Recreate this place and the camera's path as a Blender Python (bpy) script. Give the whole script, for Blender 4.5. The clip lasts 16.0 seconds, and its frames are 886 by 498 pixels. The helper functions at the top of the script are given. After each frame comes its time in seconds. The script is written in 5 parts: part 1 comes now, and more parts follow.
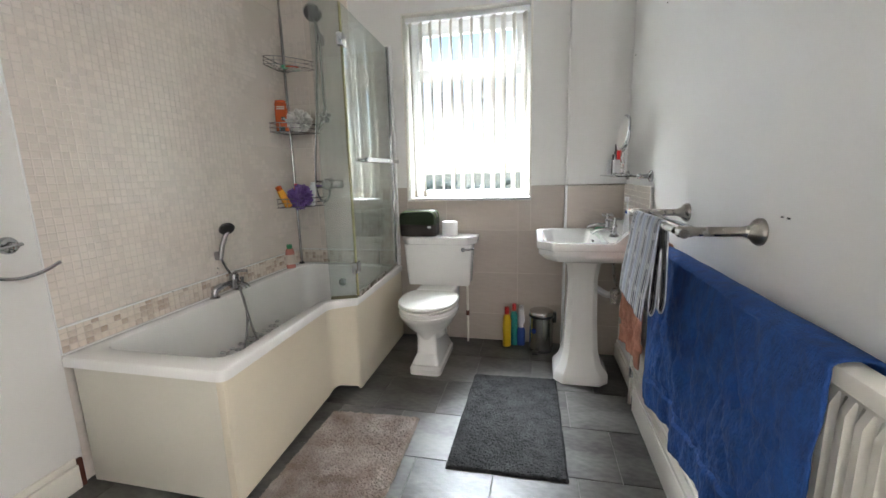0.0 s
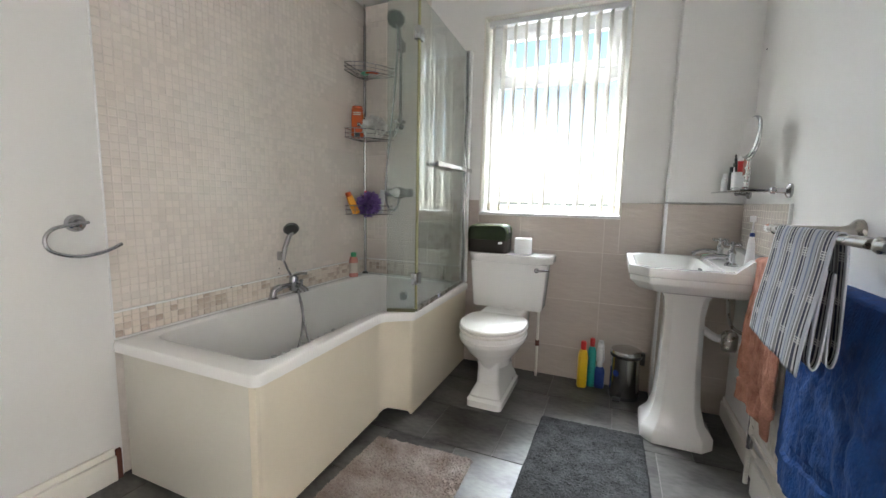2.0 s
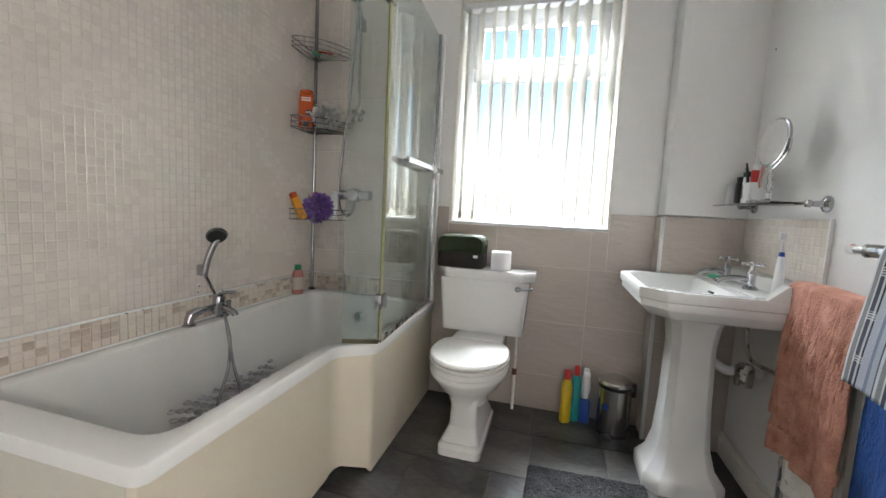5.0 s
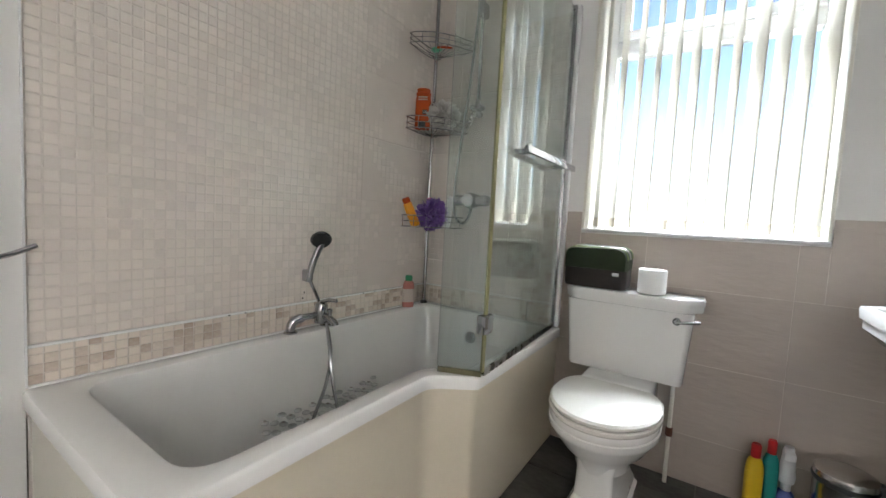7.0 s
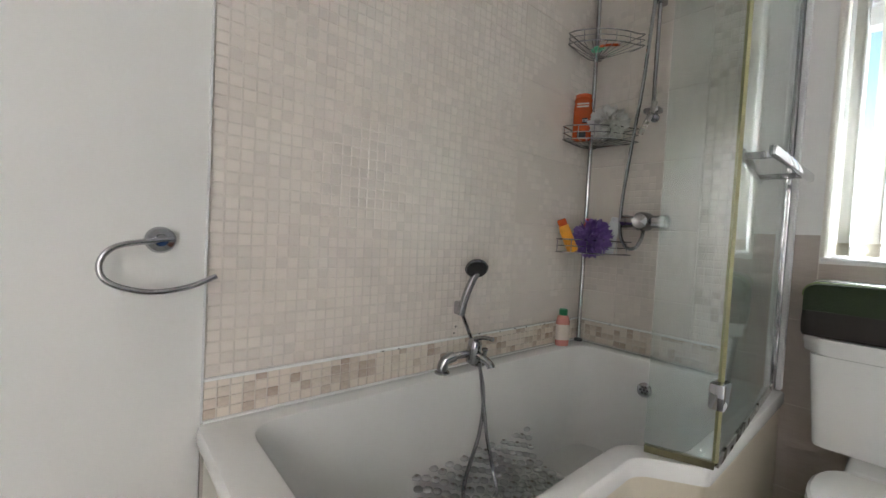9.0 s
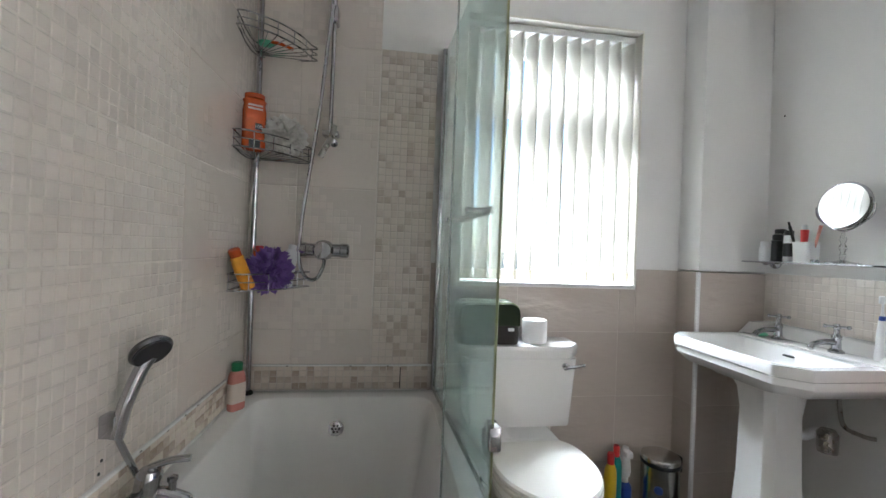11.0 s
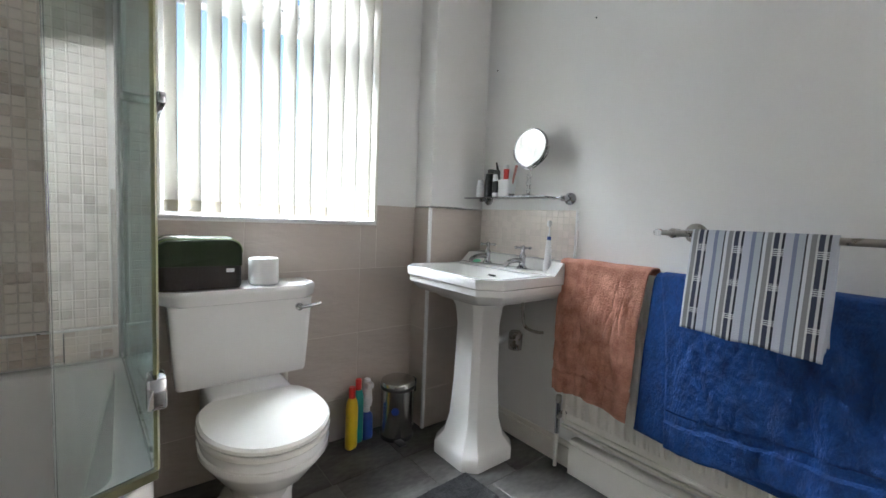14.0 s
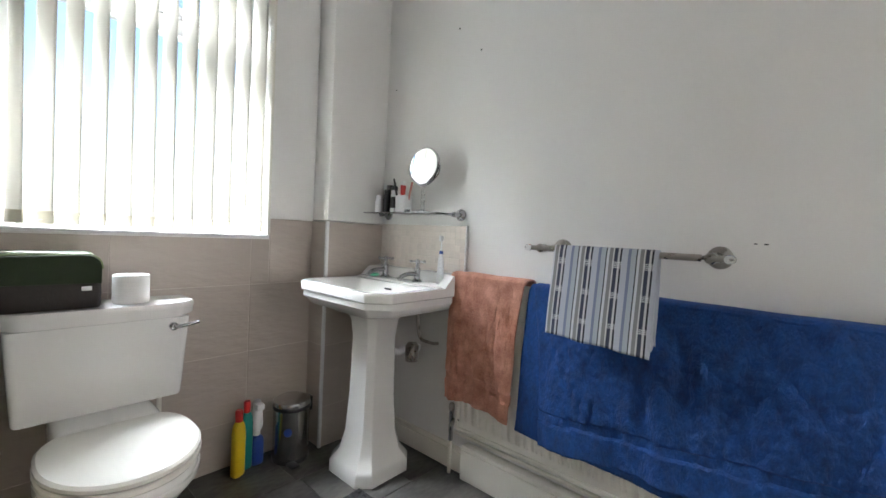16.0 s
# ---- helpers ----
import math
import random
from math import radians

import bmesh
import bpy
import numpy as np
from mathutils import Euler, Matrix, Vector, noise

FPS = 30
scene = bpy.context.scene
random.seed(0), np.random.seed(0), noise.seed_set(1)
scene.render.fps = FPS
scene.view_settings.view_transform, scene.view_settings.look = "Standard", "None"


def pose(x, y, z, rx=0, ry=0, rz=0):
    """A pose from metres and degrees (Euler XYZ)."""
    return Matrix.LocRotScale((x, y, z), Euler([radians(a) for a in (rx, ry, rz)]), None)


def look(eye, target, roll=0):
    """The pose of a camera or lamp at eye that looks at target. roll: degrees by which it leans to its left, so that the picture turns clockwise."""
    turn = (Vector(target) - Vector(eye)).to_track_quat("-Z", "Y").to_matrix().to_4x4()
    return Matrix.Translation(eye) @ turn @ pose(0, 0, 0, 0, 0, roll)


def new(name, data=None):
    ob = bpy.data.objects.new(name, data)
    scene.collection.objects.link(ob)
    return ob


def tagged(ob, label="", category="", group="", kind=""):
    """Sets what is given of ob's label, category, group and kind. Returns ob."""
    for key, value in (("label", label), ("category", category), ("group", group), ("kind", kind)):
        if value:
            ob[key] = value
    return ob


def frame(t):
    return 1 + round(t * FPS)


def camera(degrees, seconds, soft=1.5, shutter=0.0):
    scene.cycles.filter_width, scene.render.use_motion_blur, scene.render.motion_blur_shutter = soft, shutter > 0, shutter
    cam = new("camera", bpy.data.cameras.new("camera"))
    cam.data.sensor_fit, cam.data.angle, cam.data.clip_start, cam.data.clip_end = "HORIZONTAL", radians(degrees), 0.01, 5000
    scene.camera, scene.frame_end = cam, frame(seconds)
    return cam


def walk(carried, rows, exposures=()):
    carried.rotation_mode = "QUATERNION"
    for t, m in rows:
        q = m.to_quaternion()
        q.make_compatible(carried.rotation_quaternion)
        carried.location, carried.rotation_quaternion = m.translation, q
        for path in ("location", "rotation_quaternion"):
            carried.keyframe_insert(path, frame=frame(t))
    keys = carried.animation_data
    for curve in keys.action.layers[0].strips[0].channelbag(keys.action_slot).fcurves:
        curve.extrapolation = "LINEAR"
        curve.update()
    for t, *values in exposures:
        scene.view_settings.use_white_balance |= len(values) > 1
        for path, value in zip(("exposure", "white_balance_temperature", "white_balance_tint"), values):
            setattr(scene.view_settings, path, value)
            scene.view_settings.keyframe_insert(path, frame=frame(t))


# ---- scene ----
cam = camera(95.1, 16.0)
PATH = [
    (0, (1.783, -2.813, 1.207), (1.349, -0.896, 0.84), -1.5),
    (0.5, (1.73, -2.713, 1.173), (1.126, -0.832, 0.865), -0.4),
    (1, (1.726, -2.65, 1.146), (1.081, -0.778, 0.862), -0.2),
    (1.5, (1.728, -2.627, 1.122), (1.065, -0.757, 0.869), 0.4),
    (2, (1.732, -2.593, 1.106), (0.962, -0.762, 0.866), 1.2),
    (2.5, (1.706, -2.58, 1.1), (0.847, -0.793, 0.839), 2.2),
    (3, (1.701, -2.514, 1.062), (0.888, -0.712, 0.758), 3.0),
    (3.5, (1.558, -2.407, 1.072), (0.957, -0.521, 0.787), 3.0),
    (4, (1.479, -2.329, 1.094), (0.974, -0.404, 0.897), 2.8),
    (6.5, (1.511, -2.152, 1.047), (0.739, -0.317, 0.848), 3.5),
    (7, (1.433, -1.949, 1.035), (0.315, -0.296, 0.895), 3.1),
    (7.5, (1.394, -1.836, 1.057), (-0.097, -0.507, 0.954), 4.1),
    (8, (1.422, -1.751, 1.066), (-0.257, -0.667, 0.977), 5.0),
    (8.5, (1.36, -1.808, 1.079), (-0.291, -0.682, 1.002), 4.5),
    (9, (1.125, -1.899, 1.045), (-0.4, -0.607, 0.975), 3.0),
    (9.5, (0.734, -1.895, 1.16), (-0.351, -0.216, 1.224), -0.2),
    (10, (0.574, -1.848, 1.18), (0.28, 0.13, 1.213), -1.1),
    (12.5, (0.692, -1.786, 1.134), (1.126, 0.166, 1.108), 3.0),
    (13, (0.775, -1.77, 1.121), (1.257, 0.171, 1.094), 2.6),
    (13.5, (0.842, -1.743, 1.121), (1.562, 0.121, 1.046), 2.3),
    (14, (0.81, -1.733, 1.059), (2.046, -0.168, 0.911), 2.4),
    (14.5, (0.761, -1.848, 1.007), (2.352, -0.678, 0.692), 3.7),
    (15, (0.774, -1.866, 1.026), (2.501, -0.882, 0.8), 4.1),
    (15.5, (0.828, -1.871, 1.063), (2.562, -0.878, 0.985), 3.4),
    (16, (0.877, -1.852, 1.071), (2.382, -0.536, 1.005), 2.8),
]
EXPOSURES = [(0.0, 1.45, 6450, 10), (4.0, 1.4, 6400, 10), (8.5, 1.35, 6400, 10), (10.0, 1.4, 6150, 10), (13.0, 1.35, 6200, 10), (14.5, 1.2, 6250, 10), (16.0, 1.38, 6400, 10)]
walk(cam, [(t, look(eye, target, roll)) for t, eye, target, roll in PATH], EXPOSURES)

# ---- light ----
world = bpy.data.worlds.new("sky")
scene.world = world
world.use_nodes = True
wn = world.node_tree.nodes
sky = wn.new("ShaderNodeTexSky")
sky.sky_type, sky.sun_disc = "NISHITA", False
sky.sun_elevation, sky.sun_rotation = radians(50), radians(200)
world.node_tree.links.new(sky.outputs[0], wn["Background"].inputs[0])
wn["Background"].inputs[1].default_value = 0.15
sun = new("sun", bpy.data.lights.new("sun", "SUN"))
sun.data.energy, sun.data.angle, sun.data.color = 3.0, radians(0.5), (1, 0.95, 0.88)
sun.matrix_world = look((0.6, -3, 5), (0, 0, 0))
daylight = new("window_daylight", bpy.data.lights.new("window_daylight", "AREA"))
daylight.data.shape, daylight.data.size, daylight.data.size_y = "RECTANGLE", 2.2, 1.4
daylight.data.energy, daylight.data.color = 610.0, (0.86, 0.93, 1.0)
daylight.matrix_world = look((0.65, 1.4, 3.75), (1.33, 0.0, 1.6))
# added fill lamp without a known source; brightens the bathroom through the doorway
landing_fill = new("added_fill_lamp", bpy.data.lights.new("added_fill_lamp", "AREA"))
landing_fill.data.shape, landing_fill.data.size, landing_fill.data.size_y = "RECTANGLE", 0.5, 0.5
landing_fill.data.energy, landing_fill.data.color = 68.0, (1.0, 0.98, 0.96)
landing_fill.matrix_world = look((2.8, -2.45, 2.25), (3.5, -3.8, 1.1))

# ---- materials ----
def mat(name, color, rough=0.5, metal=0.0, vary=0.12, scale=6.0, fine=90.0, bump=0.05, coat=0.0, per_object=0.0, per_island=0.0, dirt=None, stretch=(1, 1, 1), span=None, coat_rough=0.08):
    m = bpy.data.materials.new(name)
    m.use_nodes = True
    nt = m.node_tree
    n, l = nt.nodes, nt.links
    bs = n["Principled BSDF"]
    bs.inputs["Roughness"].default_value, bs.inputs["Metallic"].default_value = rough, metal
    bs.inputs["Coat Weight"].default_value, bs.inputs["Coat Roughness"].default_value = coat, coat_rough
    co = n.new("ShaderNodeTexCoord")
    mp = n.new("ShaderNodeMapping")
    mp.inputs["Scale"].default_value = stretch
    l.new(co.outputs["Object"], mp.inputs["Vector"])
    big, small = n.new("ShaderNodeTexNoise"), n.new("ShaderNodeTexNoise")
    big.inputs["Scale"].default_value, small.inputs["Scale"].default_value = scale, fine
    big.inputs["Detail"].default_value, small.inputs["Detail"].default_value = 5, 3
    for t in (big, small):
        l.new(mp.outputs[0], t.inputs["Vector"])
    add = n.new("ShaderNodeMath")
    add.operation = "MULTIPLY_ADD"
    l.new(small.outputs["Fac"], add.inputs[0])
    add.inputs[1].default_value = 0.4
    l.new(big.outputs["Fac"], add.inputs[2])
    value = add.outputs[0]
    if per_object or per_island:
        src = n.new("ShaderNodeObjectInfo").outputs["Random"] if per_object else n.new("ShaderNodeNewGeometry").outputs["Random Per Island"]
        a2 = n.new("ShaderNodeMath")
        a2.operation = "MULTIPLY_ADD"
        l.new(src, a2.inputs[0])
        a2.inputs[1].default_value = per_object or per_island
        l.new(value, a2.inputs[2])
        value = a2.outputs[0]
    ramp = n.new("ShaderNodeMapRange")
    top = 1.05 + (per_object or per_island) * (0.45 if max(per_object, per_island) > 1 else 1)
    ramp.inputs["From Min"].default_value, ramp.inputs["From Max"].default_value = span or (0.4, top)
    l.new(value, ramp.inputs["Value"])
    mix = n.new("ShaderNodeMix")
    mix.data_type = "RGBA"
    lo = dirt or tuple(c * (1 - vary) for c in color)
    hi = tuple(min(1, c * (1 + vary * 0.6)) for c in color)
    mix.inputs["A"].default_value, mix.inputs["B"].default_value = (*lo, 1), (*hi, 1)
    l.new(ramp.outputs[0], mix.inputs["Factor"])
    l.new(mix.outputs["Result"], bs.inputs["Base Color"])
    if bump:
        b = n.new("ShaderNodeBump")
        b.inputs["Strength"].default_value, b.inputs["Distance"].default_value = bump, 0.004
        l.new(small.outputs["Fac"], b.inputs["Height"])
        l.new(b.outputs[0], bs.inputs["Normal"])
        rr = n.new("ShaderNodeMapRange")
        rr.inputs["To Min"].default_value, rr.inputs["To Max"].default_value = max(0.02, rough * 0.8), min(1, rough * 1.2)
        l.new(big.outputs["Fac"], rr.inputs["Value"])
        l.new(rr.outputs[0], bs.inputs["Roughness"])
    return m


def clear(name, color, rough=0.0, ior=1.45):
    m = bpy.data.materials.new(name)
    m.use_nodes = True
    bs = m.node_tree.nodes["Principled BSDF"]
    bs.inputs["Base Color"].default_value = (*color, 1)
    bs.inputs["Roughness"].default_value, bs.inputs["IOR"].default_value = rough, ior
    bs.inputs["Transmission Weight"].default_value = 1.0
    return m


PAINT = mat("wall_paint", (0.82, 0.81, 0.79), 0.5, vary=0.035, scale=2.2, fine=160, bump=0.05)
CEIL = mat("ceiling_paint", (0.82, 0.81, 0.79), 0.7, vary=0.03, scale=2)
GLOSS = mat("gloss_paint", (0.82, 0.79, 0.72), 0.3, vary=0.05, scale=5, bump=0.03)
GROUT = mat("grout", (0.7, 0.64, 0.58), 0.8, vary=0.15, scale=14)
TILE = mat("wall_tile", (0.77, 0.70, 0.64), 0.22, coat=0.8, coat_rough=0.17, vary=0.08, scale=5, fine=60, bump=0.02, per_island=1.2)
TILEP = mat("wall_tile_piece", (0.77, 0.70, 0.64), 0.22, coat=0.8, coat_rough=0.17, vary=0.08, scale=5, fine=60, bump=0.03, per_object=1.2)
STRIP = mat("mosaic_strip", (0.75, 0.67, 0.59), 0.25, vary=0.05, scale=9, bump=0.03, per_object=1.4, dirt=(0.44, 0.33, 0.26), span=(0.5, 1.45))
STRIPJ = mat("mosaic_column", (0.77, 0.70, 0.63), 0.25, vary=0.05, scale=9, bump=0.03, per_island=1.4, dirt=(0.53, 0.44, 0.37), span=(0.5, 1.35))
LEDGE = mat("ripple_tile", (0.52, 0.45, 0.395), 0.3, vary=0.14, scale=3, fine=38, bump=1.0, per_object=0.2, stretch=(0.3, 1, 2.6))
RIPPLE = mat("plain_wall_tile", (0.74, 0.67, 0.61), 0.22, coat=0.5, coat_rough=0.17, vary=0.1, scale=4, fine=26, bump=0.35, per_object=0.3, stretch=(0.5, 0.5, 3.0))
SLATE = mat("slate_vinyl", (0.12, 0.114, 0.105), 0.34, vary=0.3, scale=5.5, fine=42, bump=0.22, per_object=0.25, dirt=(0.032, 0.03, 0.027), span=(0.6, 1.05), stretch=(0.6, 1.3, 1))
JOINT = mat("floor_joint", (0.2, 0.19, 0.175), 0.8, vary=0.3)
PORC = mat("porcelain", (0.82, 0.81, 0.79), 0.13, vary=0.015, scale=3, bump=0.0, coat=0.3)
ACRYL = mat("acrylic", (0.87, 0.86, 0.84), 0.12, vary=0.02, scale=4, bump=0.0)
PANEL = mat("bath_panel", (0.72, 0.65, 0.52), 0.35, vary=0.06, scale=2.5, bump=0.02)
PANELW = mat("bath_end_panel", (0.64, 0.61, 0.53), 0.35, vary=0.05, scale=2.5, bump=0.02)
CHROME = mat("chrome", (0.45, 0.45, 0.47), 0.07, 1.0, vary=0.06, scale=20, bump=0.0)
NICKEL = mat("brushed_nickel", (0.38, 0.355, 0.325), 0.28, 1.0, vary=0.1, scale=30, bump=0.02)
STEEL = mat("brushed_steel", (0.64, 0.63, 0.61), 0.22, 1.0, vary=0.15, scale=12, fine=200, bump=0.04, stretch=(1, 1, 0.08))
# darker copy of the chrome, its shade put into the base colour
DCHROME = mat("shaded_chrome", (0.16, 0.16, 0.17), 0.2, 1.0, vary=0.1, scale=20, bump=0.0)
SEATW = mat("toilet_seat_plastic", (0.84, 0.82, 0.77), 0.15, vary=0.015, scale=3, bump=0.0)
DARK = mat("dark_rubber", (0.03, 0.03, 0.032), 0.5, vary=0.3)
BROWN = mat("brown_wood", (0.12, 0.04, 0.025), 0.6, vary=0.3)
SEAL = mat("yellowed_seal", (0.36, 0.33, 0.16), 0.35, vary=0.25, scale=15)
SEALD = mat("dirty_seal", (0.13, 0.12, 0.06), 0.5, vary=0.4, scale=25)
GLASS = clear("shower_glass", (0.93, 0.97, 0.95), 0.015)
# limescale film on the shower glass
gn, gl = GLASS.node_tree.nodes, GLASS.node_tree.links
film, fmix, fnoise, fr = gn.new("ShaderNodeBsdfTranslucent"), gn.new("ShaderNodeMixShader"), gn.new("ShaderNodeTexNoise"), gn.new("ShaderNodeMapRange")
film.inputs["Color"].default_value = (0.62, 0.85, 0.82, 1)
fnoise.inputs["Scale"].default_value, fnoise.inputs["Detail"].default_value = 9, 8
fr.inputs["To Min"].default_value, fr.inputs["To Max"].default_value = 0.04, 0.2
gl.new(fnoise.outputs["Fac"], fr.inputs["Value"])
gl.new(fr.outputs[0], fmix.inputs[0])
gl.new(gn["Principled BSDF"].outputs[0], fmix.inputs[1])
gl.new(film.outputs[0], fmix.inputs[2])
gl.new(fmix.outputs[0], gn["Material Output"].inputs["Surface"])
PANE = clear("window_pane", (1, 1, 1))
FROST = clear("shelf_glass", (0.82, 0.95, 0.9), 0.02)
CRYST = clear("clear_acrylic", (0.95, 0.96, 0.97), 0.05)
UPVC = mat("white_upvc", (0.8, 0.8, 0.8), 0.3, vary=0.02, bump=0.0)
BLUE = mat("blue_terry", (0.009, 0.062, 0.235), 0.95, vary=0.45, scale=34, fine=150, bump=1.0, dirt=(0.006, 0.034, 0.15), span=(0.45, 1.0), stretch=(1, 1, 0.5))
PEACH = mat("peach_terry", (0.63, 0.32, 0.235), 0.95, vary=0.2, scale=20, fine=170, bump=0.9, dirt=(0.4, 0.165, 0.11), span=(0.5, 0.95))
RUGD = mat("charcoal_pile", (0.026, 0.026, 0.027), 0.95, vary=0.5, scale=16, fine=220, bump=0.9, dirt=(0.007, 0.007, 0.007), span=(0.58, 0.85))
RUGL = mat("taupe_pile", (0.36, 0.31, 0.28), 0.95, vary=0.3, scale=9, fine=200, bump=0.9, dirt=(0.2, 0.15, 0.125), span=(0.5, 0.95))
PAPER = mat("tissue", (0.82, 0.81, 0.8), 0.9, vary=0.03, fine=200, bump=0.2)
YEL = mat("yellow_plastic", (0.75, 0.52, 0.02), 0.3, vary=0.05)
RED = mat("red_plastic", (0.6, 0.02, 0.02), 0.3, vary=0.05)
TEAL = mat("teal_plastic", (0.01, 0.27, 0.24), 0.3, vary=0.08)
WHITE = mat("white_plastic", (0.78, 0.78, 0.79), 0.3, vary=0.03, bump=0.0)
NAVY = mat("blue_plastic", (0.02, 0.06, 0.3), 0.3, vary=0.1)
ORANGE = mat("orange_plastic", (0.52, 0.085, 0.018), 0.25, vary=0.1)
AMBER = mat("amber_sponge", (0.8, 0.33, 0.02), 0.7, vary=0.15, scale=40, bump=0.4)
PURPLE = mat("purple_net", (0.19, 0.095, 0.37), 0.6, vary=0.3, scale=40)
LOOFAH = mat("white_net", (0.72, 0.69, 0.66), 0.7, vary=0.1, scale=40)
PINK = mat("pink_shampoo", (0.55, 0.23, 0.2), 0.25, vary=0.1)
GREEN = mat("green_cap", (0.02, 0.22, 0.09), 0.35, vary=0.1)
SOAP = mat("green_soap", (0.12, 0.52, 0.3), 0.4, vary=0.1)
CANVAS = mat("olive_canvas", (0.024, 0.038, 0.015), 0.85, vary=0.3, scale=20, fine=300, bump=0.5)
PIPING = mat("green_piping", (0.2, 0.25, 0.1), 0.7, vary=0.2)
BAGDARK = mat("dark_leather", (0.018, 0.011, 0.009), 0.6, vary=0.3, scale=20, bump=0.3)
LABEL = mat("printed_label", (0.6, 0.52, 0.46), 0.5, vary=0.1)
BLACK = mat("black_plastic", (0.012, 0.012, 0.014), 0.3, vary=0.2)
MIRROR = mat("mirror", (0.92, 0.92, 0.92), 0.01, 1.0, vary=0.0, bump=0.0)
LEAF = mat("far_foliage", (0.1, 0.13, 0.12), 0.8, vary=0.4, scale=1)
GROUND = mat("far_ground", (0.12, 0.13, 0.09), 0.9, vary=0.3, scale=0.2)
MATCLR = mat("bath_mat_vinyl", (0.66, 0.66, 0.65), 0.12, vary=0.1, coat=0.5, bump=0.0)

BLIND = bpy.data.materials.new("blind_fabric")
BLIND.use_nodes = True
bn, bl = BLIND.node_tree.nodes, BLIND.node_tree.links
bp = bn["Principled BSDF"]
bp.inputs["Base Color"].default_value, bp.inputs["Roughness"].default_value = (0.82, 0.8, 0.75, 1), 0.85
tr, mx = bn.new("ShaderNodeBsdfTranslucent"), bn.new("ShaderNodeMixShader")
weave = bn.new("ShaderNodeTexNoise")
weave.inputs["Scale"].default_value = 60
wr = bn.new("ShaderNodeMix")
wr.data_type = "RGBA"
wr.inputs["A"].default_value, wr.inputs["B"].default_value = (0.84, 0.82, 0.76, 1), (0.92, 0.91, 0.87, 1)
bl.new(weave.outputs["Fac"], wr.inputs["Factor"])
bl.new(wr.outputs["Result"], tr.inputs["Color"])
mx.inputs[0].default_value = 0.38
bl.new(bp.outputs[0], mx.inputs[1])
bl.new(tr.outputs[0], mx.inputs[2])
bl.new(mx.outputs[0], bn["Material Output"].inputs["Surface"])

POCKET = mat("pocket_fabric", (0.74, 0.68, 0.56), 0.9, vary=0.08, scale=30, fine=250, bump=0.3)

# striped cotton: bands across the width (object y)
STRIPED = bpy.data.materials.new("striped_cotton")
STRIPED.use_nodes = True
sn, sl = STRIPED.node_tree.nodes, STRIPED.node_tree.links
sb = sn["Principled BSDF"]
sb.inputs["Roughness"].default_value = 0.9
sc, sx, sm, sf, sr = (sn.new("ShaderNode" + k) for k in ("TexCoord", "SeparateXYZ", "Math", "Math", "ValToRGB"))
sl.new(sc.outputs["Object"], sx.inputs[0])
sm.operation, sm.inputs[1].default_value = "MULTIPLY", 11.5
sf.operation = "FRACT"
sl.new(sx.outputs["Y"], sm.inputs[0])
sl.new(sm.outputs[0], sf.inputs[0])
sr.color_ramp.interpolation = "CONSTANT"
BANDS = [(0, (0.47, 0.49, 0.55)), (0.2, (0.02, 0.022, 0.035)), (0.26, (0.55, 0.55, 0.55)), (0.33, (0.045, 0.05, 0.085)), (0.45, (0.6, 0.6, 0.58)),
         (0.5, (0.24, 0.24, 0.24)), (0.62, (0.6, 0.62, 0.64)), (0.7, (0.05, 0.05, 0.06)), (0.74, (0.42, 0.45, 0.5)), (0.9, (0.2, 0.23, 0.34))]
for k, (p, c) in enumerate(BANDS):
    e = sr.color_ramp.elements[k] if k < 2 else sr.color_ramp.elements.new(p)
    e.position, e.color = p, (*c, 1)
sl.new(sf.outputs[0], sr.inputs[0])
snz, sbp = sn.new("ShaderNodeTexNoise"), sn.new("ShaderNodeBump")
snz.inputs["Scale"].default_value, sbp.inputs["Strength"].default_value, sbp.inputs["Distance"].default_value = 350, 0.5, 0.003
sl.new(sc.outputs["Object"], snz.inputs["Vector"])
sl.new(snz.outputs["Fac"], sbp.inputs["Height"])
sl.new(sbp.outputs[0], sb.inputs["Normal"])


def fold_gate(socket, times, below, above=None):
    """1 where the fraction of socket * times lies under below (and over above)."""
    mu, fc, lt = sn.new("ShaderNodeMath"), sn.new("ShaderNodeMath"), sn.new("ShaderNodeMath")
    mu.operation, fc.operation, lt.operation = "MULTIPLY", "FRACT", "LESS_THAN"
    mu.inputs[1].default_value, lt.inputs[1].default_value = times, below
    sl.new(socket, mu.inputs[0])
    sl.new(mu.outputs[0], fc.inputs[0])
    sl.new(fc.outputs[0], lt.inputs[0])
    if above is None:
        return lt.outputs[0]
    gt, both = sn.new("ShaderNodeMath"), sn.new("ShaderNodeMath")
    gt.operation, both.operation, gt.inputs[1].default_value = "GREATER_THAN", "MULTIPLY", above
    sl.new(fc.outputs[0], gt.inputs[0])
    sl.new(gt.outputs[0], both.inputs[0])
    sl.new(lt.outputs[0], both.inputs[1])
    return both.outputs[0]


# short white cross stitches on the dark bands
g1, g2 = sn.new("ShaderNodeMath"), sn.new("ShaderNodeMath")
g1.operation = g2.operation = "MULTIPLY"
sl.new(fold_gate(sx.outputs["Z"], 11, 0.2), g1.inputs[0])
sl.new(fold_gate(sx.outputs["Z"], 190, 0.4), g1.inputs[1])
sl.new(g1.outputs[0], g2.inputs[0])
sl.new(fold_gate(sx.outputs["Y"], 11.5, 0.48, 0.2), g2.inputs[1])
stitch = sn.new("ShaderNodeMix")
stitch.data_type = "RGBA"
stitch.inputs["B"].default_value = (0.7, 0.7, 0.7, 1)
sl.new(g2.outputs[0], stitch.inputs["Factor"])
